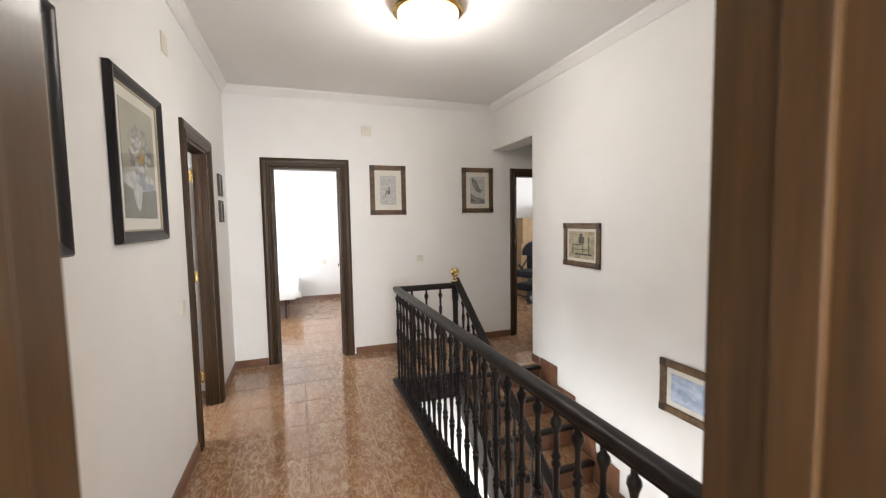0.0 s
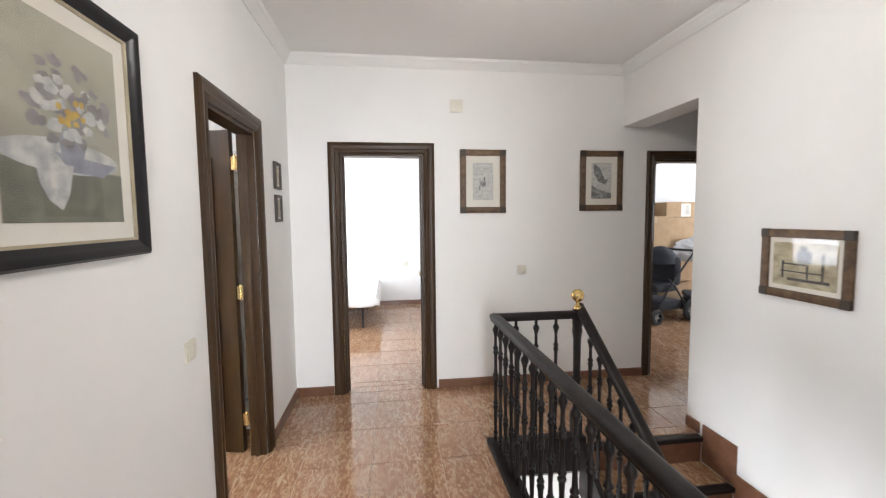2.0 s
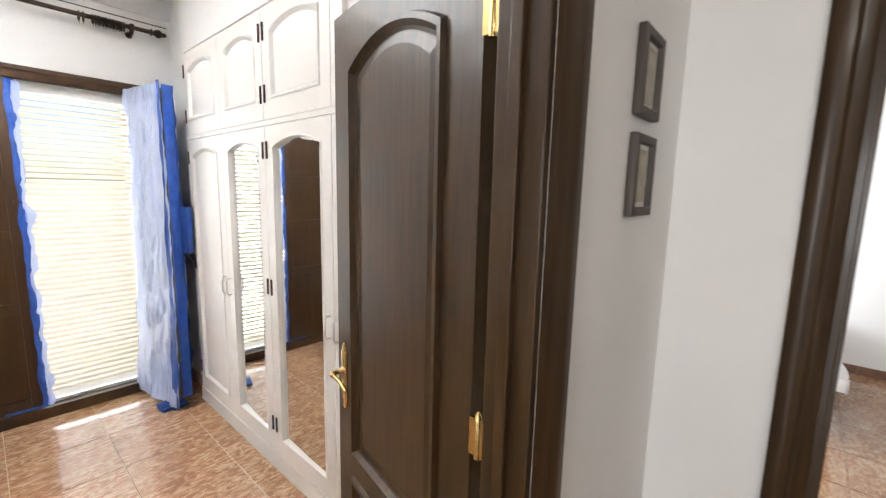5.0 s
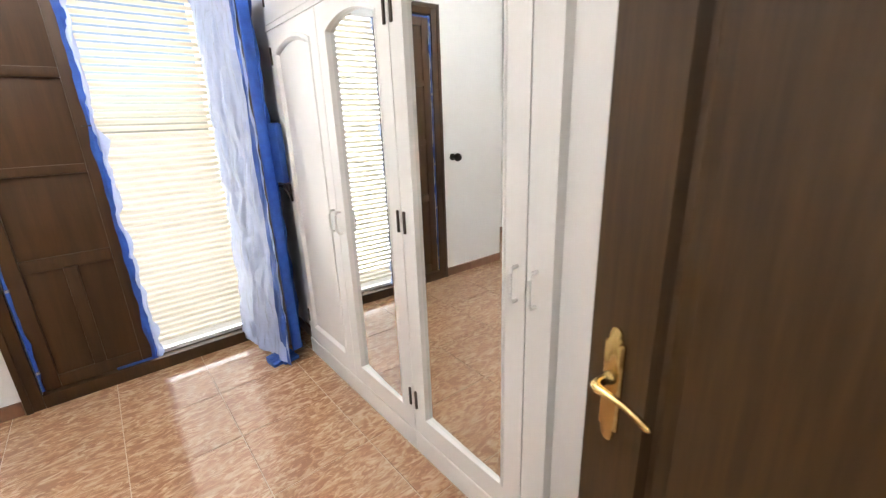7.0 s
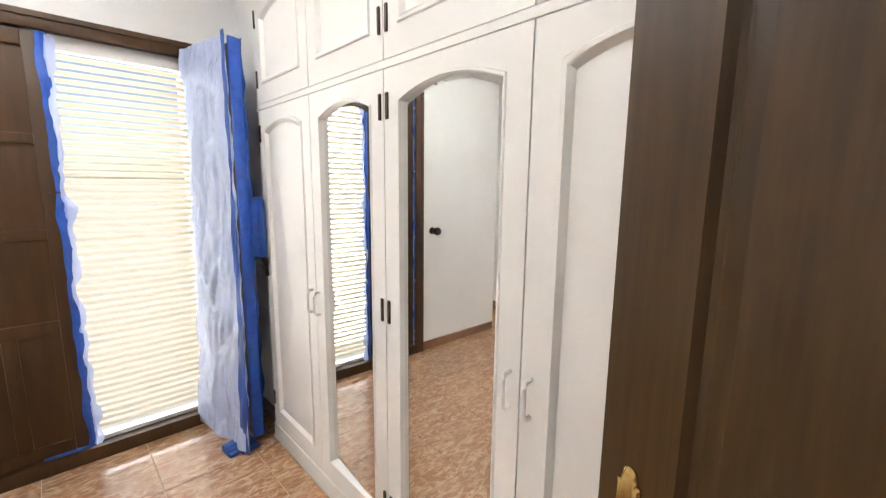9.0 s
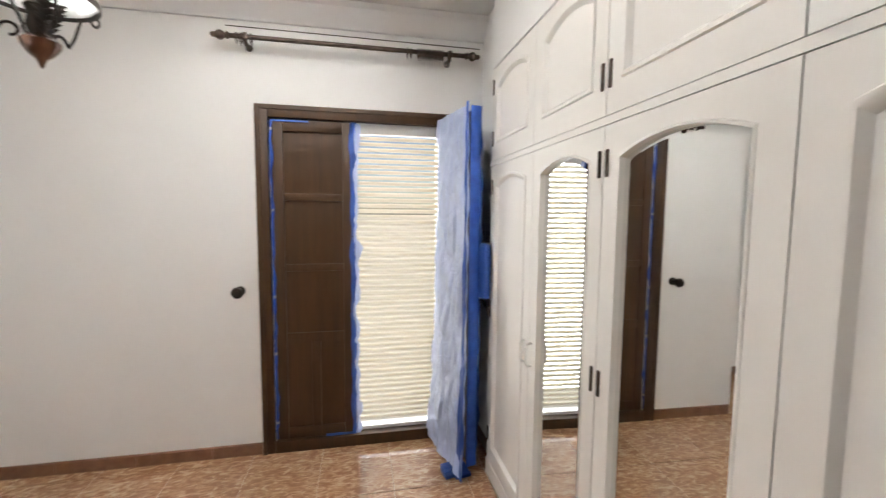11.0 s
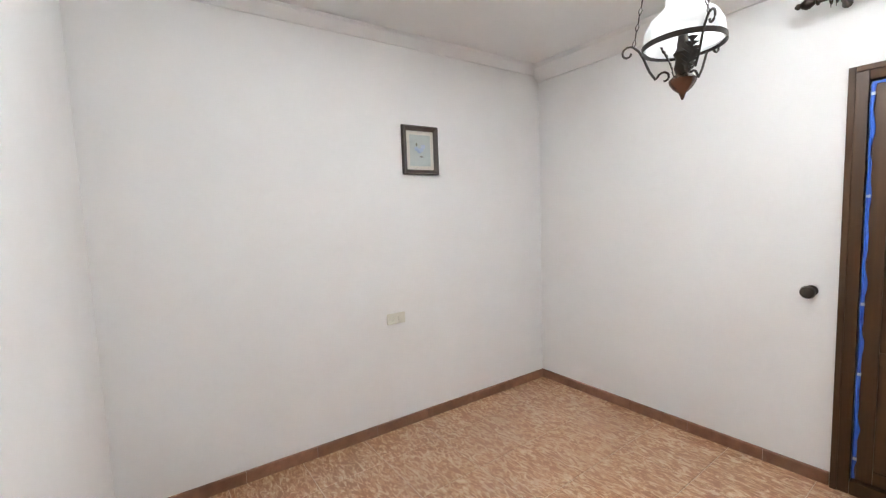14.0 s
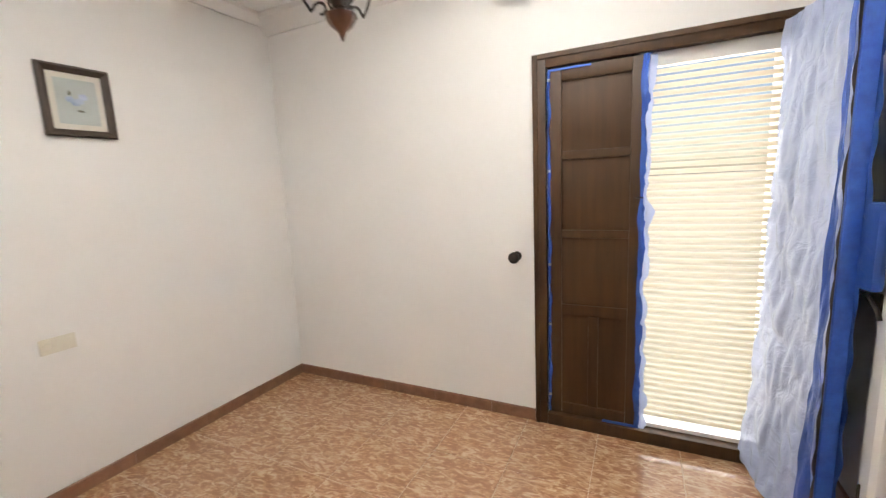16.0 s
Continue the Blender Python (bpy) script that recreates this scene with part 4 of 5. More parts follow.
# ---- window of the dressing room ----
def window():
    w = thing("window_1", pose(-3.95, 0, 0), "tall dark wooden window with one closed and one open shutter", "window", "", "structure")
    y0, y1, top, fw = 2.605, 3.85, 2.228, 0.075
    for name, a, b in (("window_frame", (-0.06, y0, 0.0), (0.022, y0 + fw, top)), ("window_frame", (-0.06, y1 - fw, 0.0), (0.022, y1, top)),
                       ("head", (-0.06, y0 + fw, top - fw), (0.022, y1 - fw, top)), ("window_sill", (-0.10, y0 + fw, 0.0), (0.024, y1 - fw, 0.075))):
        bm = box(B(), a, b, 0.006)
        part(name, bm, SHUT, w, "", True)
    b = box(B(), (0.022, y0, 0.0), (0.030, y0 + 0.028, top), 0.003)
    part("moulding", b, SHUT, w)
    b = box(B(), (0.022, y0 + 0.028, top - 0.028), (0.030, y1, top), 0.003)
    part("moulding", b, SHUT, w)
    for a, c in (((-0.10, y0 + fw, 0.0), (-0.037, y0 + fw + 0.035, top - fw)), ((-0.10, y0 + fw + 0.035, 0.075), (-0.037, 3.16, 0.115)), ((-0.10, y0 + fw + 0.035, 2.11), (-0.037, 3.16, top - fw))):
        part("rebate", box(B(), a, c), SHUT, w)
    gb = B()
    gb.faces.new([gb.verts.new((-0.152, y, z)) for y, z in ((2.70, 0.0), (3.78, 0.0), (3.78, 2.15), (2.70, 2.15))])
    g = part("pane", gb, GLASS, w, "clear window glass")
    g.visible_shadow = False
    return w


win = window()


def shutter(name, width, height, label, m):
    """Wooden shutter: stiles and rails with three sunk panels above and two narrow ones below. Hinge edge x=0, front -Y."""
    s = thing(name, m, label, "shutter")
    t, st = 0.035, 0.062
    cuts = [0.0, 0.07, 0.635, 0.70, 1.10, 1.145, 1.545, 1.59, height - 0.07, height]
    k = height / 2.04
    cuts = [c * k if c < height - 0.1 else c for c in cuts]
    for x0, x1 in ((0, st), (width - st, width)):
        part("stile", box(B(), (x0, 0, 0), (x1, t, height), 0.005), SHUT, s, "", True)
    for z0, z1 in ((cuts[0], cuts[1]), (cuts[2], cuts[3]), (cuts[4], cuts[5]), (cuts[6], cuts[7]), (cuts[8], cuts[9])):
        part("rail", box(B(), (st, 0.001, z0), (width - st, t - 0.001, z1), 0.005), SHUT, s, "", True)
    mid = width / 2
    part("mullion", box(B(), (mid - 0.028, 0.002, cuts[1]), (mid + 0.028, t - 0.002, cuts[2]), 0.005), SHUT, s, "", True)
    for x0, x1, z0, z1 in ((st, mid - 0.028, cuts[1], cuts[2]), (mid + 0.028, width - st, cuts[1], cuts[2]), (st, width - st, cuts[3], cuts[4]), (st, width - st, cuts[5], cuts[6]), (st, width - st, cuts[7], cuts[8])):
        bm = B()
        rings = [([(x0 + i, z0 + i), (x1 - i, z0 + i), (x1 - i, z1 - i), (x0 + i, z1 - i)], y) for i, y in ((0, 0.016), (0.012, 0.016), (0.03, 0.013))]
        vs = loft(bm, rings)
        bm.faces.new(vs[-1])
        part("panel", bm, SHUT, s, "", True)
    return s


# local front -Y turned towards the room (+X)
sh1 = shutter("shutter", 0.485, 2.06, "closed dark wooden shutter with sunk panels and blue tape", pose(-3.945, 2.70, 0.085, 0, 0, 90))


def tape_strip(parent, x, z0, z1, width, y, mat, n=60, amp=0.014):
    """Ragged strip of tape or film hanging along a shutter's edge."""
    bm = B()
    rows = []
    for i in range(n + 1):
        z = z0 + (z1 - z0) * i / n
        s, e = 1.6 * amp * noise.noise(Vector((z * 7, x * 31, 1))) + amp * 0.5 * noise.noise(Vector((z * 23, x * 17, 4))), 1.6 * amp * noise.noise(Vector((z * 9, x * 13, 7))) + amp * 0.6 * noise.noise(Vector((z * 31, x, 2)))
        rows.append([bm.verts.new((x - width / 2 + s * 0.4, y, z)), bm.verts.new((x + s * 0.3, y - 0.004 - abs(e) * 0.9, z)), bm.verts.new((x + width / 2 + e, y - 0.002 + s * 0.2, z))])
    for a, b in zip(rows, rows[1:]):
        for k in range(2):
            bm.faces.new((a[k], a[k + 1], b[k + 1], b[k]))
    return part("tape", bm, mat, parent, "blue masking tape", True)


tape_strip(sh1, -0.006, 0.01, 2.045, 0.017, -0.006, BLUETAPE, 60, 0.009)
tape_strip(sh1, 0.485, 0.0, 2.06, 0.032, -0.006, BLUETAPE, 70, 0.02)
tape_strip(sh1, 0.505, 0.0, 2.05, 0.035, -0.003, FILM, 70, 0.022)
for z in (0.12, 0.58, 0.95, 1.5, 2.0):
    b = box(B(), (-0.012, -0.014, z - 0.008), (0.004, -0.004, z + 0.008), 0.003)
    part("stud", b, GREYMETAL, sh1)
part("tape", box(B(), (0.30, -0.008, -0.004), (0.50, -0.003, 0.012), 0.002), BLUETAPE, sh1, "blue masking tape")
part("tape", box(B(), (-0.01, -0.008, 2.046), (0.22, -0.003, 2.058), 0.002), BLUETAPE, sh1, "blue masking tape")
b = tube(B(), [(0.455, -0.002, 1.335), (0.455, -0.03, 1.335), (0.49, -0.034, 1.335)], 0.004, 6)
part("hook", b, IRON, sh1)

# open leaf, wrapped in protective film
A2 = 12
sh2 = shutter("shutter", 0.46, 2.06, "open wooden shutter wrapped in crumpled blue protective film", pose(-3.925, 3.755, 0.085, 0, 0, A2))


def film_sheet(parent, x0, x1, z0, z1, y, mat, nx, nz, amp, seed, flare=0.0, label=""):
    """Crumpled film; flare lets the foot hang out."""
    bm = B()
    grid = []
    for j in range(nz + 1):
        v = j / nz
        row = []
        for i in range(nx + 1):
            u = i / nx
            z = z0 + (z1 - z0) * v
            fold = noise.noise(Vector((u * 3 + seed, v * 9, seed * 1.7))) + 0.55 * noise.noise(Vector((u * 9 + v * 6, v * 16 - u * 8, seed))) + 0.12 * noise.noise(Vector((u * 16 + v * 20, v * 26 - u * 10, seed + 3)))
            edge = 0.014 * noise.noise(Vector((v * 14, seed, u)))
            x = x0 + (x1 - x0) * u + edge - flare * (1 - v) ** 3 * (0.25 - u) * 0.7
            row.append(bm.verts.new((x, y - abs(amp * fold) - 0.006 - flare * (1 - v) ** 3 * 0.35, z)))
        grid.append(row)
    for a, b in zip(grid, grid[1:]):
        for i in range(nx):
            bm.faces.new((a[i], a[i + 1], b[i + 1], b[i]))
    return part("film", bm, mat, parent, label, True)


film_sheet(sh2, -0.01, 0.455, -0.06, 2.10, -0.002, FILM, 40, 130, 0.026, 1.0, 0.16, "clear crumpled protective film")
film_sheet(sh2, 0.448, 0.480, -0.07, 2.11, -0.026, FILM_BLUE, 6, 80, 0.012, 5.0, 0.10, "blue film along the free edge")
film = film_sheet(sh2, 0.05, 0.49, -0.02, 2.09, 0.0, FILM_BLUE, 18, 60, 0.03, 9.0, 0.0, "blue film on the far side")
film.matrix_local = Matrix.Diagonal((1, -1, 1, 1)) @ Matrix.Translation((0, -0.036, 0))
part("edge_tape", box(B(), (0.461, -0.012, -0.02), (0.476, 0.047, 2.09), 0.006), BLUETAPE, sh2, "blue tape along the edge", True)
part("lock_cover", box(B(), (0.40, 0.05, 1.0), (0.54, 0.095, 1.32), 0.02), FILM_BLUE, sh2, "blue film over the lock", True)
b = tube(B(), [(0.44, 0.05, 0.985), (0.47, 0.085, 0.98), (0.52, 0.09, 0.93), (0.535, 0.09, 0.90)], 0.008, 8)
part("lever", b, IRON, sh2, "black lever", True)
b = B()
fr = random.Random(8)
for i in range(4):
    x = 0.34 + 0.05 * i * 0.5
    box(b, (x, -0.12 + fr.uniform(-0.02, 0.04), -0.083), (x + 0.06, 0.02, -0.066 + fr.uniform(0, 0.02)), 0.006)
part("film_foot", b, FILM_BLUE, sh2, "blue film gathered on the floor", True)


def blind():
    """Slatted blind outside the open half."""
    t = thing("slatted_blind", pose(-4.0, 0, 0), "lowered cream slatted blind with bright daylight behind it", "blind")
    slat = B()
    face = [(-0.003, -0.0125), (0.002, -0.0108), (0.0045, -0.005), (0.005, 0.0), (0.0045, 0.005), (0.002, 0.0108), (-0.003, 0.0125)]
    sweep(slat, face, (0, 3.17, 0), (0, 3.80, 0), (1, 0, 0))
    me = mesh_of("slat", slat, SLAT)
    for i in range(53):
        ob = new("slat", me)
        ob.parent, ob.location = t, (0, 0, 0.158 + 0.0366 * i)
    part("bottom_rail", box(B(), (-0.012, 3.17, 0.076), (0.012, 3.80, 0.1), 0.004), WHITE, t, "cream bottom rail")
    part("head_rail", box(B(), (-0.02, 3.17, 2.085), (0.02, 3.775, 2.162), 0.004), WHITE, t, "cream head rail")
    for y in (3.36, 3.60):
        part("cord", tube(B(), [(0.0175, y, 0.09), (0.0175, y, 2.1)], 0.0008, 5), WHITE, t)


blind()


# ---- curtain rod ----
def curtain_rod():
    t = thing("curtain_rod", pose(-3.86, 0, 2.585), "dark bronze curtain rod with gathered rings and turned ends", "curtain rod")
    ya, yb = 2.50, 3.90
    part("rod", tube(B(), [(0, ya, 0), (0, yb, 0)], 0.0135, 12), BRONZE, t, "", True)
    part("rod", tube(B(), [(0.0, ya - 0.02, 0.055), (0.0, yb + 0.1, 0.05)], 0.0035, 6), BRONZE, t, "", True)
    prof = [(0.01, 0), (0.022, 0.006), (0.022, 0.014), (0.012, 0.02), (0.026, 0.04), (0.028, 0.055), (0.02, 0.07), (0.013, 0.078), (0.016, 0.09), (0.008, 0.1), (0.002, 0.103)]
    for y, sg in ((ya, 1), (yb, -1)):
        b = lathe(B(), prof, 14)
        bmesh.ops.rotate(b, verts=b.verts, matrix=Matrix.Rotation(sg * math.pi / 2, 3, "X"))
        bmesh.ops.translate(b, verts=b.verts, vec=(0, y, 0))
        part("end_knob", b, BRONZE, t, "", True)
    for y in (2.585, 3.80):
        b = tube(B(), [(-0.088, y, -0.03), (-0.05, y, -0.034), (-0.01, y, -0.03), (0, y, -0.012)], [0.022, 0.012, 0.012, 0.012], 10)
        box(b, (-0.02, y - 0.012, -0.02), (0.02, y + 0.012, 0.02), 0.005)
        part("bracket", b, BRONZE, t, "", True)
    for i, y in enumerate([2.54, 2.56, 2.62, 3.53, 3.55] + [3.60 + 0.012 * k for k in range(14)]):
        pts = [(0.027 * math.cos(a), y + 0.003 * math.sin(i * 2.1), 0.027 * math.sin(a) - 0.009) for a in [k * math.pi / 7 for k in range(15)]]
        b = tube(B(), pts, 0.004, 5)
        tube(b, [(0, y, -0.035), (0.004, y, -0.045), (0, y, -0.053)], 0.002, 5)
        part("ring", b, BRONZE, t, "", True)


curtain_rod()

# knob beside the window
k = thing("wall_doorstop", pose(-3.95, 2.492, 1.078, 0, 90, 0), "dark round doorstop fixed to the wall beside the window", "doorstop")
part("stop_head", lathe(B(), [(0.03, 0), (0.03, 0.006), (0.014, 0.01), (0.013, 0.045), (0.03, 0.055), (0.036, 0.075), (0.03, 0.092), (0.012, 0.098)], 18), IRON, k, "", True)


# ---- hanging lamp ----
def hanging_lamp():
    cx, cy = -2.375, 2.50
    t = thing("hanging_lamp", pose(cx, cy, 0.216, 0, 0, 20) @ Matrix.Scale(0.88, 4), "wrought iron hanging lamp with a white opal glass shade", "lamp")
    part("shade", lathe(B(), [(0.118, 2.095), (0.125, 2.12), (0.122, 2.15), (0.105, 2.185), (0.075, 2.21), (0.055, 2.235), (0.056, 2.26), (0.066, 2.285), (0.068, 2.30)], 28, (0, 0, 0), False), OPAL, t, "white opal glass shade", True)
    b = B()
    ring = [(0.128, 2.088), (0.131, 2.088), (0.131, 2.106), (0.128, 2.106)]
    lathe(b, ring + ring[:1], 32, (0, 0, 0), False)
    part("ring", b, IRON, t, "", True)
    part("bowl", lathe(B(), [(0.003, 1.912), (0.008, 1.925), (0.012, 1.935), (0.03, 1.95), (0.042, 1.968), (0.044, 1.98), (0.03, 1.995), (0.02, 2.0)], 18), material("copper_brown", (0.17, 0.065, 0.03), 0.22, 0.5, second=(0.10, 0.04, 0.02), coat=0.5), t, "polished reddish brown drop", True)
    part("cup", lathe(B(), [(0.02, 1.998), (0.028, 2.02), (0.022, 2.05), (0.03, 2.07), (0.02, 2.085), (0.014, 2.14)], 14), IRON, t, "", True)
    for k in range(3):
        a = 2 * math.pi * k / 3 + 0.5
        c, s = math.cos(a), math.sin(a)
        pts = []
        for i in range(10):
            u = i / 9
            q = 4.6 * (1 - u) + 0.2
            r = 0.012 + 0.010 * u
            pts.append((0.058 + r * math.cos(q), 2.0 + r * math.sin(q)))
        pts += [(0.085, 1.998), (0.105, 2.03), (0.125, 2.08), (0.14, 2.11), (0.16, 2.13)]
        for i in range(10):
            q = 2.0 - i * 0.55
            r = 0.024 - 0.0014 * i
            pts.append((0.178 + r * math.cos(q), 2.112 + r * math.sin(q)))
        part("scroll_arm", tube(B(), [(p * c, p * s, z) for p, z in pts], 0.0042, 6), IRON, t, "curled iron arm", True)
        leafb = B()
        for j in range(7):
            z0, wd = 2.0 + 0.015 * j, 0.026 * math.sin(math.pi * (j + 1) / 8.5) + 0.004
            p0 = 0.028 + 0.035 * (j / 6) ** 1.5
            for sg in (-1, 1):
                v = [(p0 * c, p0 * s, z0 - 0.006), ((p0 + 0.006) * c - sg * wd * s, (p0 + 0.006) * s + sg * wd * c, z0 + 0.012), ((p0 + 0.003) * c, (p0 + 0.003) * s, z0 + 0.016)]
                f0 = [leafb.verts.new(q) for q in v]
                f1 = [leafb.verts.new((q[0] * 0.93, q[1] * 0.93, q[2])) for q in v]
                leafb.faces.new(f0)
                leafb.faces.new(f1)
                for i in range(3):
                    leafb.faces.new((f0[i], f0[(i + 1) % 3], f1[(i + 1) % 3], f1[i]))
        part("iron_leaf", leafb, IRON, t, "cut iron leaf")
        ch = B()
        n = 27
        for i in range(n):
            u0, u1 = i / n, (i + 1.25) / n
            p0, p1 = Vector((0.14 * (1 - u0) * c + 0.02 * c, 0.14 * (1 - u0) * s + 0.02 * s, 2.125 + 0.74 * u0)), Vector((0.14 * (1 - u1) * c + 0.02 * c, 0.14 * (1 - u1) * s + 0.02 * s, 2.125 + 0.74 * u1))
            side = Vector((-s, c, 0)) if i % 2 else Vector((c, s, 0))
            m = (p0 + p1) / 2
            tube(ch, [p0, m + side * 0.006, p1, m - side * 0.006, p0], 0.0017, 5)
        part("chain", ch, IRON, t, "iron chain", True)
    part("canopy", lathe(B(), [(0.03, 2.855), (0.032, 2.87), (0.012, 2.88), (0.012, 2.94), (0.05, 2.96), (0.055, 2.980)], 18), IRON, t, "", True)


hanging_lamp()


# ---- bedroom: bed under a dust sheet ----
def bed():
    t = thing("bed", pose(0, 0, 0), "bed draped in a white sheet on dark metal legs", "bed")
    bm = B()
    nx, ny = 26, 24
    x0, x1, y0, y1 = -1.6, -0.05, 6.58, 7.98

    def height(u, v):
        return 0.47 + 0.02 * noise.noise(Vector((u * 5, v * 5, 2)))

    grid = []
    for j in range(ny + 1):
        row = []
        for i in range(nx + 1):
            u, v = (i - 2) / (nx - 4), (j - 2) / (ny - 4)
            cu, cv = min(1, max(0, u)), min(1, max(0, v))
            drop = max(0, -v, u - 1, -u) * 1.0
            z = height(cu, cv) - (0.16 + 0.03 * noise.noise(Vector((u * 6, v * 6, 0)))) * (1 if drop > 0.06 else (0.35 if drop > 0 else 0))
            off = 0.03 * noise.noise(Vector((u * 12, v * 12, 5)))
            row.append(bm.verts.new((x0 + (x1 - x0) * cu + (0.04 + off if u > 1 else (-0.04 if u < 0 else 0)), y0 + (y1 - y0) * cv + (-0.04 + off if v < 0 else (0.02 if v > 1 else 0)), z)))
        grid.append(row)
    for a, b in zip(grid, grid[1:]):
        for i in range(nx):
            bm.faces.new((a[i], a[i + 1], b[i + 1], b[i]))
    part("sheet", bm, LINEN, t, "white draped sheet", True)
    part("mattress", box(B(), (x0 + 0.03, y0 + 0.03, 0.28), (x1 - 0.03, y1 - 0.03, 0.45), 0.04), LINEN, t, "", True)
    for x in (-1.45, -0.24):
        for y in (6.65, 7.85):
            part("leg", lathe(B(), [(0.02, 0), (0.02, 0.02), (0.016, 0.03), (0.018, 0.3)], 10, (x, y, 0)), IRON, t, "", True)


bed()


# ---- store room ----
def cardboard_box(x, y, z, w, d, h, turn, label):
    t = thing("cardboard_box", pose(x, y, z, 0, 0, turn), label, "box", "boxes in the store room")
    part("carton", box(B(), (-w / 2, -d / 2, 0), (w / 2, d / 2, h), 0.008), CARD, t)
    part("packing_tape", box(B(), (-0.03, -d / 2 - 0.002, h - 0.12), (0.03, d / 2 + 0.002, h + 0.002)), material("brown_tape", (0.45, 0.33, 0.18), 0.3), t)
    return t


bx = [cardboard_box(5.40, 7.88, 0, 0.92, 0.38, 1.07, 0, "tall cardboard box carrying another against the wall"),
      cardboard_box(5.44, 7.88, 1.07, 0.77, 0.36, 0.68, 0, "large cardboard box with a white paper label"),
      cardboard_box(4.70, 7.78, 0, 0.58, 0.5, 0.94, 2, "tall closed cardboard box at the bottom of a stack"),
      cardboard_box(4.72, 7.74, 0.94, 0.54, 0.46, 0.56, 0, "plain pale cardboard box on top of a stack"),
      cardboard_box(5.24, 7.42, 0, 0.66, 0.44, 0.73, -2, "pale cardboard box with a hand hole painted as a dark patch"),
      cardboard_box(5.86, 7.42, 0, 0.50, 0.44, 0.73, 3, "pale cardboard box with dark printing"),
      cardboard_box(4.56, 6.98, 0, 0.44, 0.36, 0.45, 12, "small open cardboard box on the floor")]
part("white_label", box(B(), (-0.10, -0.1865, 0.42), (0.085, -0.1805, 0.65)), PAPER, bx[1], "white paper label")
lines = B()
for k in range(5):
    box(lines, (-0.02, -0.1885, 0.46 + 0.035 * k), (0.06, -0.187, 0.472 + 0.035 * k))
part("label_bars", lines, INK_AND_HOLE, bx[1])
part("seam", box(B(), (-0.385, -0.183, 0.405), (0.2, -0.1805, 0.412)), INK_AND_HOLE, bx[1])
# no opening is cut: a dark plate paints the shade inside each hand hole
for b0, x in ((bx[4], 0.02), (bx[5], -0.08)):
    part("hand_hole_shade", box(B(), (x - 0.05, -0.2235, 0.48), (x + 0.05, -0.2205, 0.515), 0.001), INK_AND_HOLE, b0, "dark patch painted as the shade in a hand hole")
part("printed_mark", box(B(), (-0.12, -0.2235, 0.60), (-0.03, -0.2205, 0.67)), INK_AND_HOLE, bx[5])
flap = B()
for sgn in (-1, 1):
    v = [(-0.21, sgn * 0.176, 0.45), (0.21, sgn * 0.176, 0.45), (0.20, sgn * 0.27, 0.50), (-0.20, sgn * 0.27, 0.50)]
    lo, hi = [flap.verts.new(q) for q in v], [flap.verts.new((q[0], q[1], q[2] + 0.005)) for q in v]
    flap.faces.new(lo)
    flap.faces.new(hi)
    for k in range(4):
        flap.faces.new((lo[k], lo[(k + 1) % 4], hi[(k + 1) % 4], hi[k]))
part("flap", flap, CARD, bx[6])

bag = thing("plastic_bag", pose(5.50, 7.42, 0.735), "clear plastic bag of bright toys on a box", "bag")
b = B()
bmesh.ops.create_icosphere(b, subdivisions=4, radius=1)
for v in b.verts:
    k = 1 + 0.3 * noise.noise(v.co * 2.3) + 0.22 * abs(noise.noise(v.co * 6.1))
    v.co = Vector((v.co.x * 0.42 * k, v.co.y * 0.26 * k, max(0.0, (v.co.z + 0.75) * 0.2 * k)))
part("film", b, PLASTICBAG, bag, "clear film", True)
for x, y, z, r, m in ((-0.15, -0.12, 0.18, 0.07, YELLOW), (-0.02, -0.14, 0.2, 0.08, RED), (0.08, -0.12, 0.16, 0.06, GREENP), (-0.25, -0.1, 0.12, 0.07, BLUECLOTH), (0.2, -0.1, 0.12, 0.08, BLUECLOTH)):
    b = B()
    bmesh.ops.create_icosphere(b, subdivisions=2, radius=r)
    for v in b.verts:
        v.co = Vector((v.co.x * 1.3 + x, v.co.y + y, v.co.z * 0.8 + z))
    part("toy", b, m, bag, "", True)


def wheel(parent, x, y, r, wd, axis_turn, hub):
    b = lathe(B(), [(r * 0.6, -wd / 2), (r * 0.92, -wd / 2), (r, -wd / 4), (r, wd / 4), (r * 0.92, wd / 2), (r * 0.6, wd / 2), (r * 0.6, -wd / 2)], 20)
    M = Matrix.Translation((x, y, r)) @ Matrix.Rotation(axis_turn, 4, "Z") @ Matrix.Rotation(math.pi / 2, 4, "Y")
    bmesh.ops.transform(b, verts=b.verts, matrix=M)
    w = part("wheel", b, RUBBER, parent, "black tyre", True)
    b = B()
    for i in range(5):
        a = 2 * math.pi * i / 5
        tube(b, [(0, 0, 0), (r * 0.62 * math.cos(a), r * 0.62 * math.sin(a), 0)], r * 0.09, 6)
    lathe(b, [(r * 0.18, -wd * 0.4), (r * 0.18, wd * 0.4)], 12)
    bmesh.ops.transform(b, verts=b.verts, matrix=M)
    part("rim", b, hub, w, "", True)


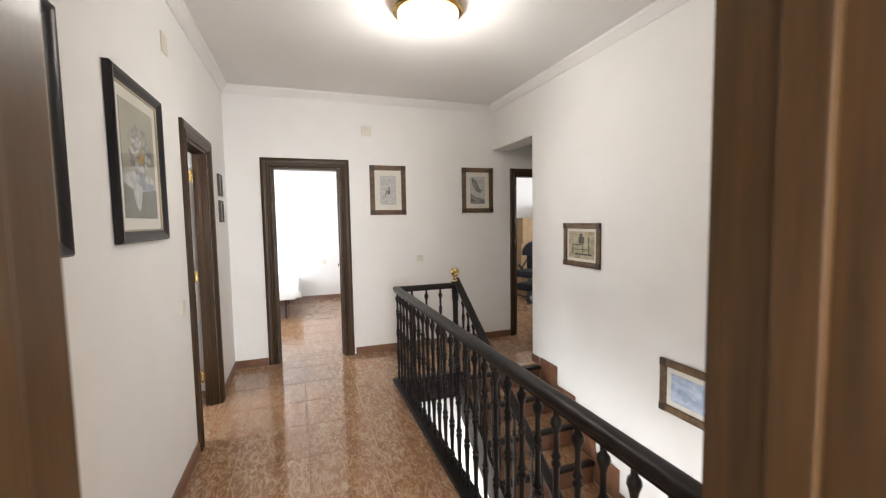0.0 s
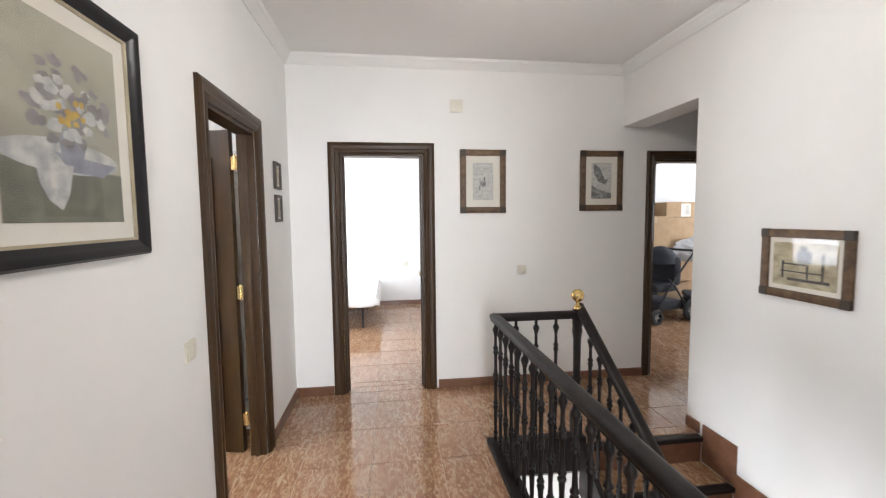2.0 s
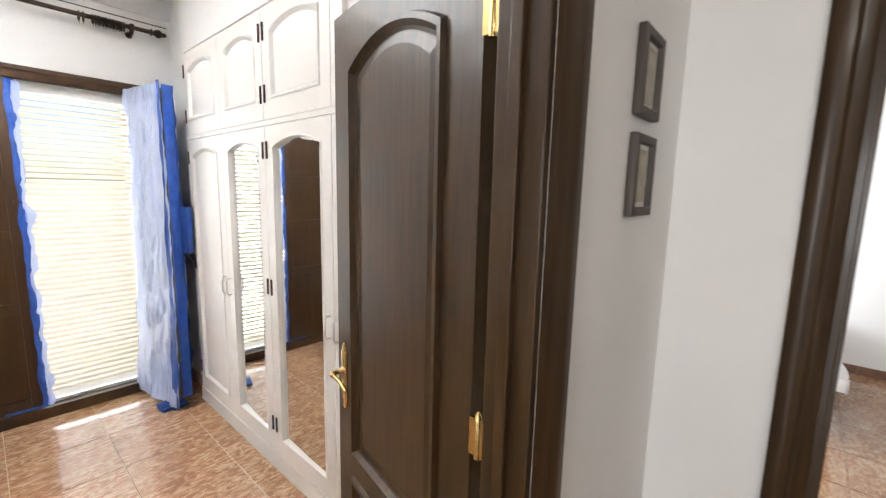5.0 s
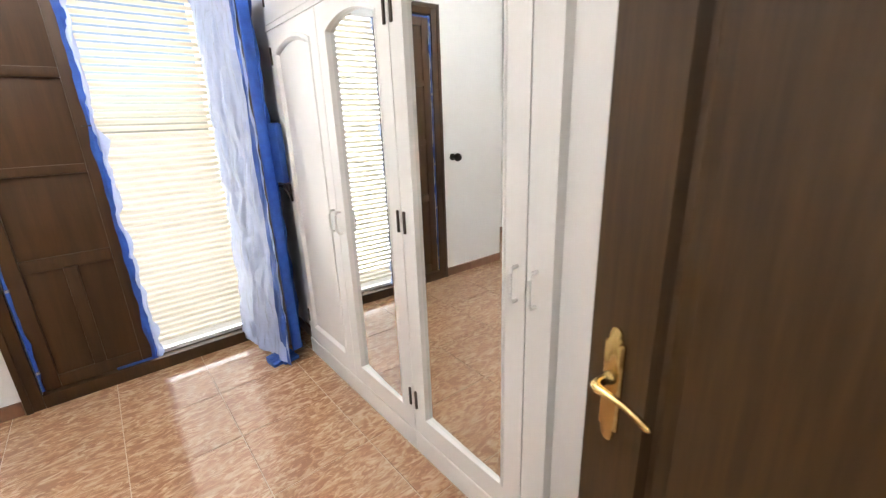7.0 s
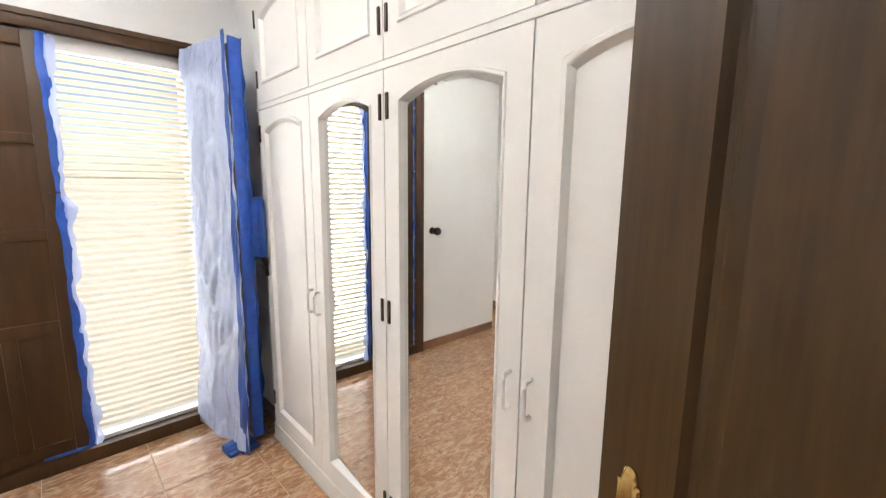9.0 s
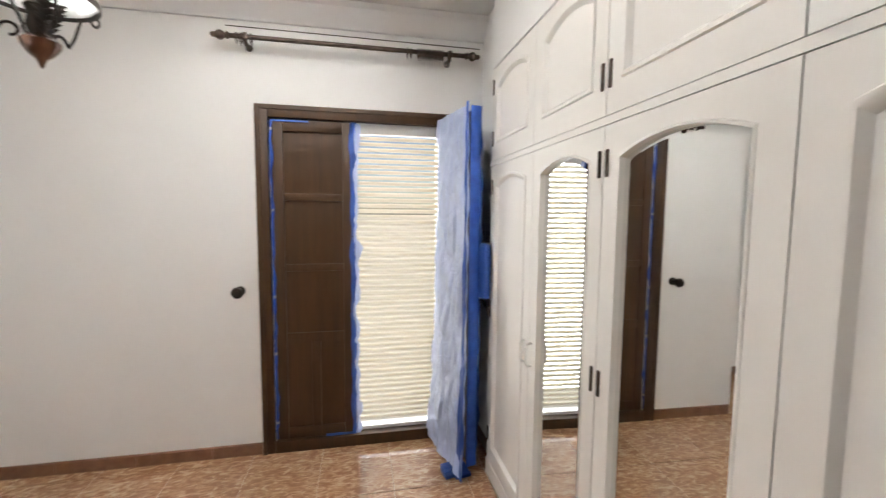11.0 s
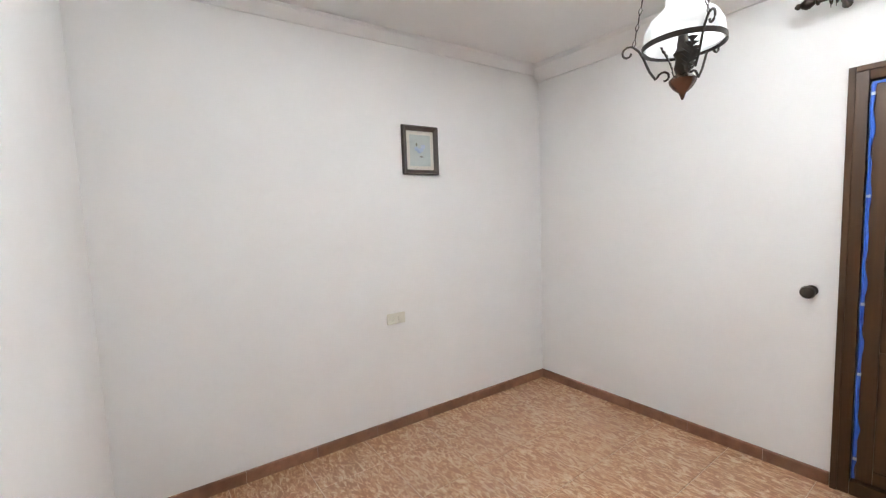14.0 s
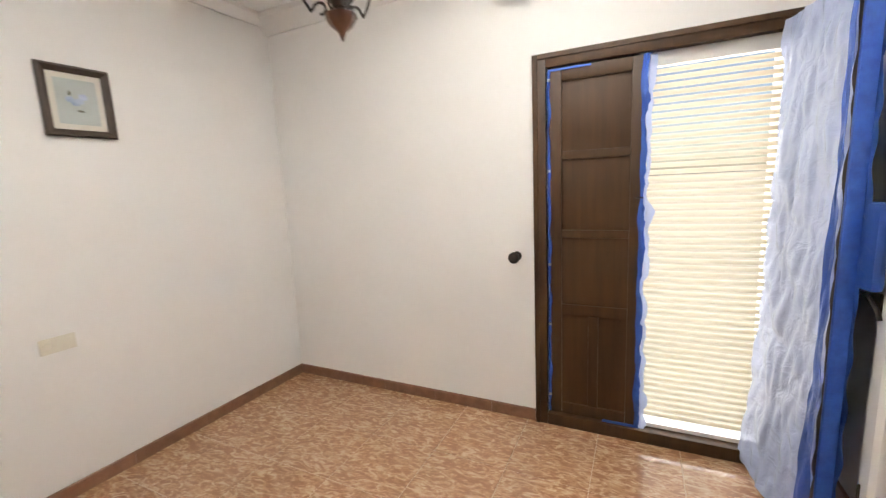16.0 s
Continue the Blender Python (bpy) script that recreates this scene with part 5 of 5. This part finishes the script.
def stroller():
    t = thing("stroller", pose(3.98, 6.42, 0, 0, 0, -72), "black folding pram with a grey blue hood", "stroller")
    for x, y, r in ((-0.27, -0.3, 0.11), (0.27, -0.3, 0.11), (-0.3, 0.38, 0.15), (0.3, 0.38, 0.15)):
        wheel(t, x, y, r, 0.05, 0, GREYMETAL)
    b = B()
    for s in (-0.25, 0.25):
        tube(b, [(s, -0.3, 0.12), (s, -0.1, 0.42), (s, 0.2, 0.72), (s, 0.5, 1.0)], 0.014, 8)
        tube(b, [(s, 0.38, 0.16), (s, 0.1, 0.5), (s, -0.05, 0.62)], 0.014, 8)
    tube(b, [(-0.25, 0.5, 1.0), (0.25, 0.5, 1.0)], 0.017, 8)
    tube(b, [(-0.27, -0.3, 0.11), (0.27, -0.3, 0.11)], 0.012, 8)
    tube(b, [(-0.3, 0.38, 0.15), (0.3, 0.38, 0.15)], 0.012, 8)
    part("chassis", b, RUBBER, t, "black tube frame", True)
    b = B()
    box(b, (-0.22, -0.25, 0.42), (0.22, 0.2, 0.55), 0.06)
    box(b, (-0.22, 0.12, 0.5), (0.22, 0.28, 0.92), 0.06)
    part("seat", b, BLACKCLOTH, t, "black padded seat", True)
    b = B()
    bmesh.ops.create_icosphere(b, subdivisions=3, radius=0.25)
    bmesh.ops.delete(b, geom=[v for v in b.verts if v.co.z < -0.02 or v.co.y > 0.22], context="VERTS")
    for v in b.verts:
        v.co = Vector((v.co.x * 0.85, v.co.y + 0.1, v.co.z + 0.82))
    part("hood", b, BLUECLOTH, t, "grey blue hood", True)
    part("basket", box(B(), (-0.22, -0.15, 0.16), (0.22, 0.3, 0.3), 0.04), BLACKCLOTH, t, "", True)


stroller()


def toy_vehicle():
    t = thing("toy_vehicle", pose(4.93, 6.33, 0, 0, 0, 60), "red and black ride-on toy vehicle with yellow wheel hubs", "toy")
    for x, y in ((-0.24, -0.32), (0.24, -0.32), (-0.24, 0.32), (0.24, 0.32)):
        wheel(t, x, y, 0.14, 0.11, 0, YELLOW)
    part("body", box(B(), (-0.17, -0.48, 0.14), (0.17, 0.45, 0.27), 0.05), BLACKCLOTH, t, "", True)
    b = box(B(), (-0.14, -0.5, 0.26), (0.14, -0.12, 0.37), 0.05)
    part("bonnet", b, RED, t, "red plastic bonnet", True)
    part("mudguard", box(B(), (-0.26, 0.2, 0.28), (0.26, 0.44, 0.36), 0.04), BLACKCLOTH, t, "", True)
    part("seat", box(B(), (-0.12, -0.08, 0.27), (0.12, 0.3, 0.44), 0.06), BLACKCLOTH, t, "", True)
    part("side_stripe", box(B(), (0.171, -0.3, 0.18), (0.178, 0.3, 0.23), 0.003), RED, t, "red stripe", True)
    part("bumper", tube(B(), [(-0.24, -0.5, 0.2), (-0.1, -0.56, 0.2), (0.1, -0.56, 0.2), (0.24, -0.5, 0.2)], 0.02, 8), GREYMETAL, t, "", True)
    part("steering_wheel", tube(B(), [(0.09 * math.cos(a), -0.14 + 0.03 * math.sin(a), 0.5 + 0.09 * math.sin(a)) for a in [i * math.pi / 8 for i in range(17)]], 0.012, 6), RUBBER, t, "", True)


toy_vehicle()


def store_lamp():
    t = thing("chandelier", pose(4.0, 6.3, 0), "small dark iron chandelier hanging in the store room", "lamp")
    part("stem", tube(B(), [(0, 0, 2.838), (0, 0, 2.3)], 0.007, 6), IRON, t)
    for k in range(4):
        a = k * math.pi / 2 + 0.4
        pts = [(r * math.cos(a), r * math.sin(a), z) for r, z in ((0, 2.32), (0.06, 2.26), (0.13, 2.25), (0.19, 2.3), (0.2, 2.34))]
        arm = part("arm", tube(B(), pts, 0.006, 6), IRON, t, "", True)
        part("candle_socket", lathe(B(), [(0.012, 0), (0.022, 0.01), (0.012, 0.02), (0.012, 0.08)], 10, pts[-1]), IRON, arm)


store_lamp()


# ---- floor tiles ----
def lay(x0, x1, y0, y1):
    """Square tiles on the house's grid, cut at the edges of a rectangle."""
    P, J, GX, GY = 0.43, 0.0018, 0.447, 2.98
    i0, i1 = math.floor((x0 - GX) / P), math.ceil((x1 - GX) / P)
    j0, j1 = math.floor((y0 - GY) / P), math.ceil((y1 - GY) / P)
    for i in range(i0, i1):
        for j in range(j0, j1):
            a, b = max(x0, GX + i * P) + J, min(x1, GX + (i + 1) * P) - J
            c, d = max(y0, GY + j * P) + J, min(y1, GY + (j + 1) * P) - J
            if b - a < 0.01 or d - c < 0.01:
                continue
            w, h = round(b - a, 4), round(d - c, 4)
            if (w, h) not in TILES:
                bm = B()
                e = 0.0012
                lo = [bm.verts.new((sx * w / 2, sy * h / 2, z)) for z, sx, sy in [(-0.007, *q) for q in ((-1, -1), (1, -1), (1, 1), (-1, 1))]]
                mi = [bm.verts.new((sx * w / 2, sy * h / 2, -e)) for sx, sy in ((-1, -1), (1, -1), (1, 1), (-1, 1))]
                up = [bm.verts.new((sx * (w / 2 - e), sy * (h / 2 - e), 0)) for sx, sy in ((-1, -1), (1, -1), (1, 1), (-1, 1))]
                for p, q in ((lo, mi), (mi, up)):
                    for k in range(4):
                        bm.faces.new((p[k], p[(k + 1) % 4], q[(k + 1) % 4], q[k]))
                bm.faces.new(up)
                TILES[(w, h)] = mesh_of("tile", bm, TILE)
            ob = new("tile", TILES[(w, h)])
            ob.parent, ob.location = floor, ((a + b) / 2, (c + d) / 2, 0)


TILES = {}
lay(-0.66, 0.775, 0.27, 4.48)
lay(0.775, 2.505, 3.546, 4.48)
lay(1.44, 2.26, 3.46, 3.546)
lay(2.505, 3.6, 3.57, 4.48)
lay(-3.95, -0.76, 0.46, 3.97)
lay(-3.95, -3.53, 3.97, 4.05)
lay(-0.76, -0.66, 2.95, 3.63)
lay(-0.25, 0.45, 4.48, 4.6)
lay(-2.4, 2.3, 4.6, 8.1)
lay(2.58, 3.28, 4.48, 4.6)
lay(2.4, 6.9, 4.6, 8.1)
lay(-0.17, 0.56, 0.1, 0.27)
lay(-1.8, 2.5, -1.2, 0.06)
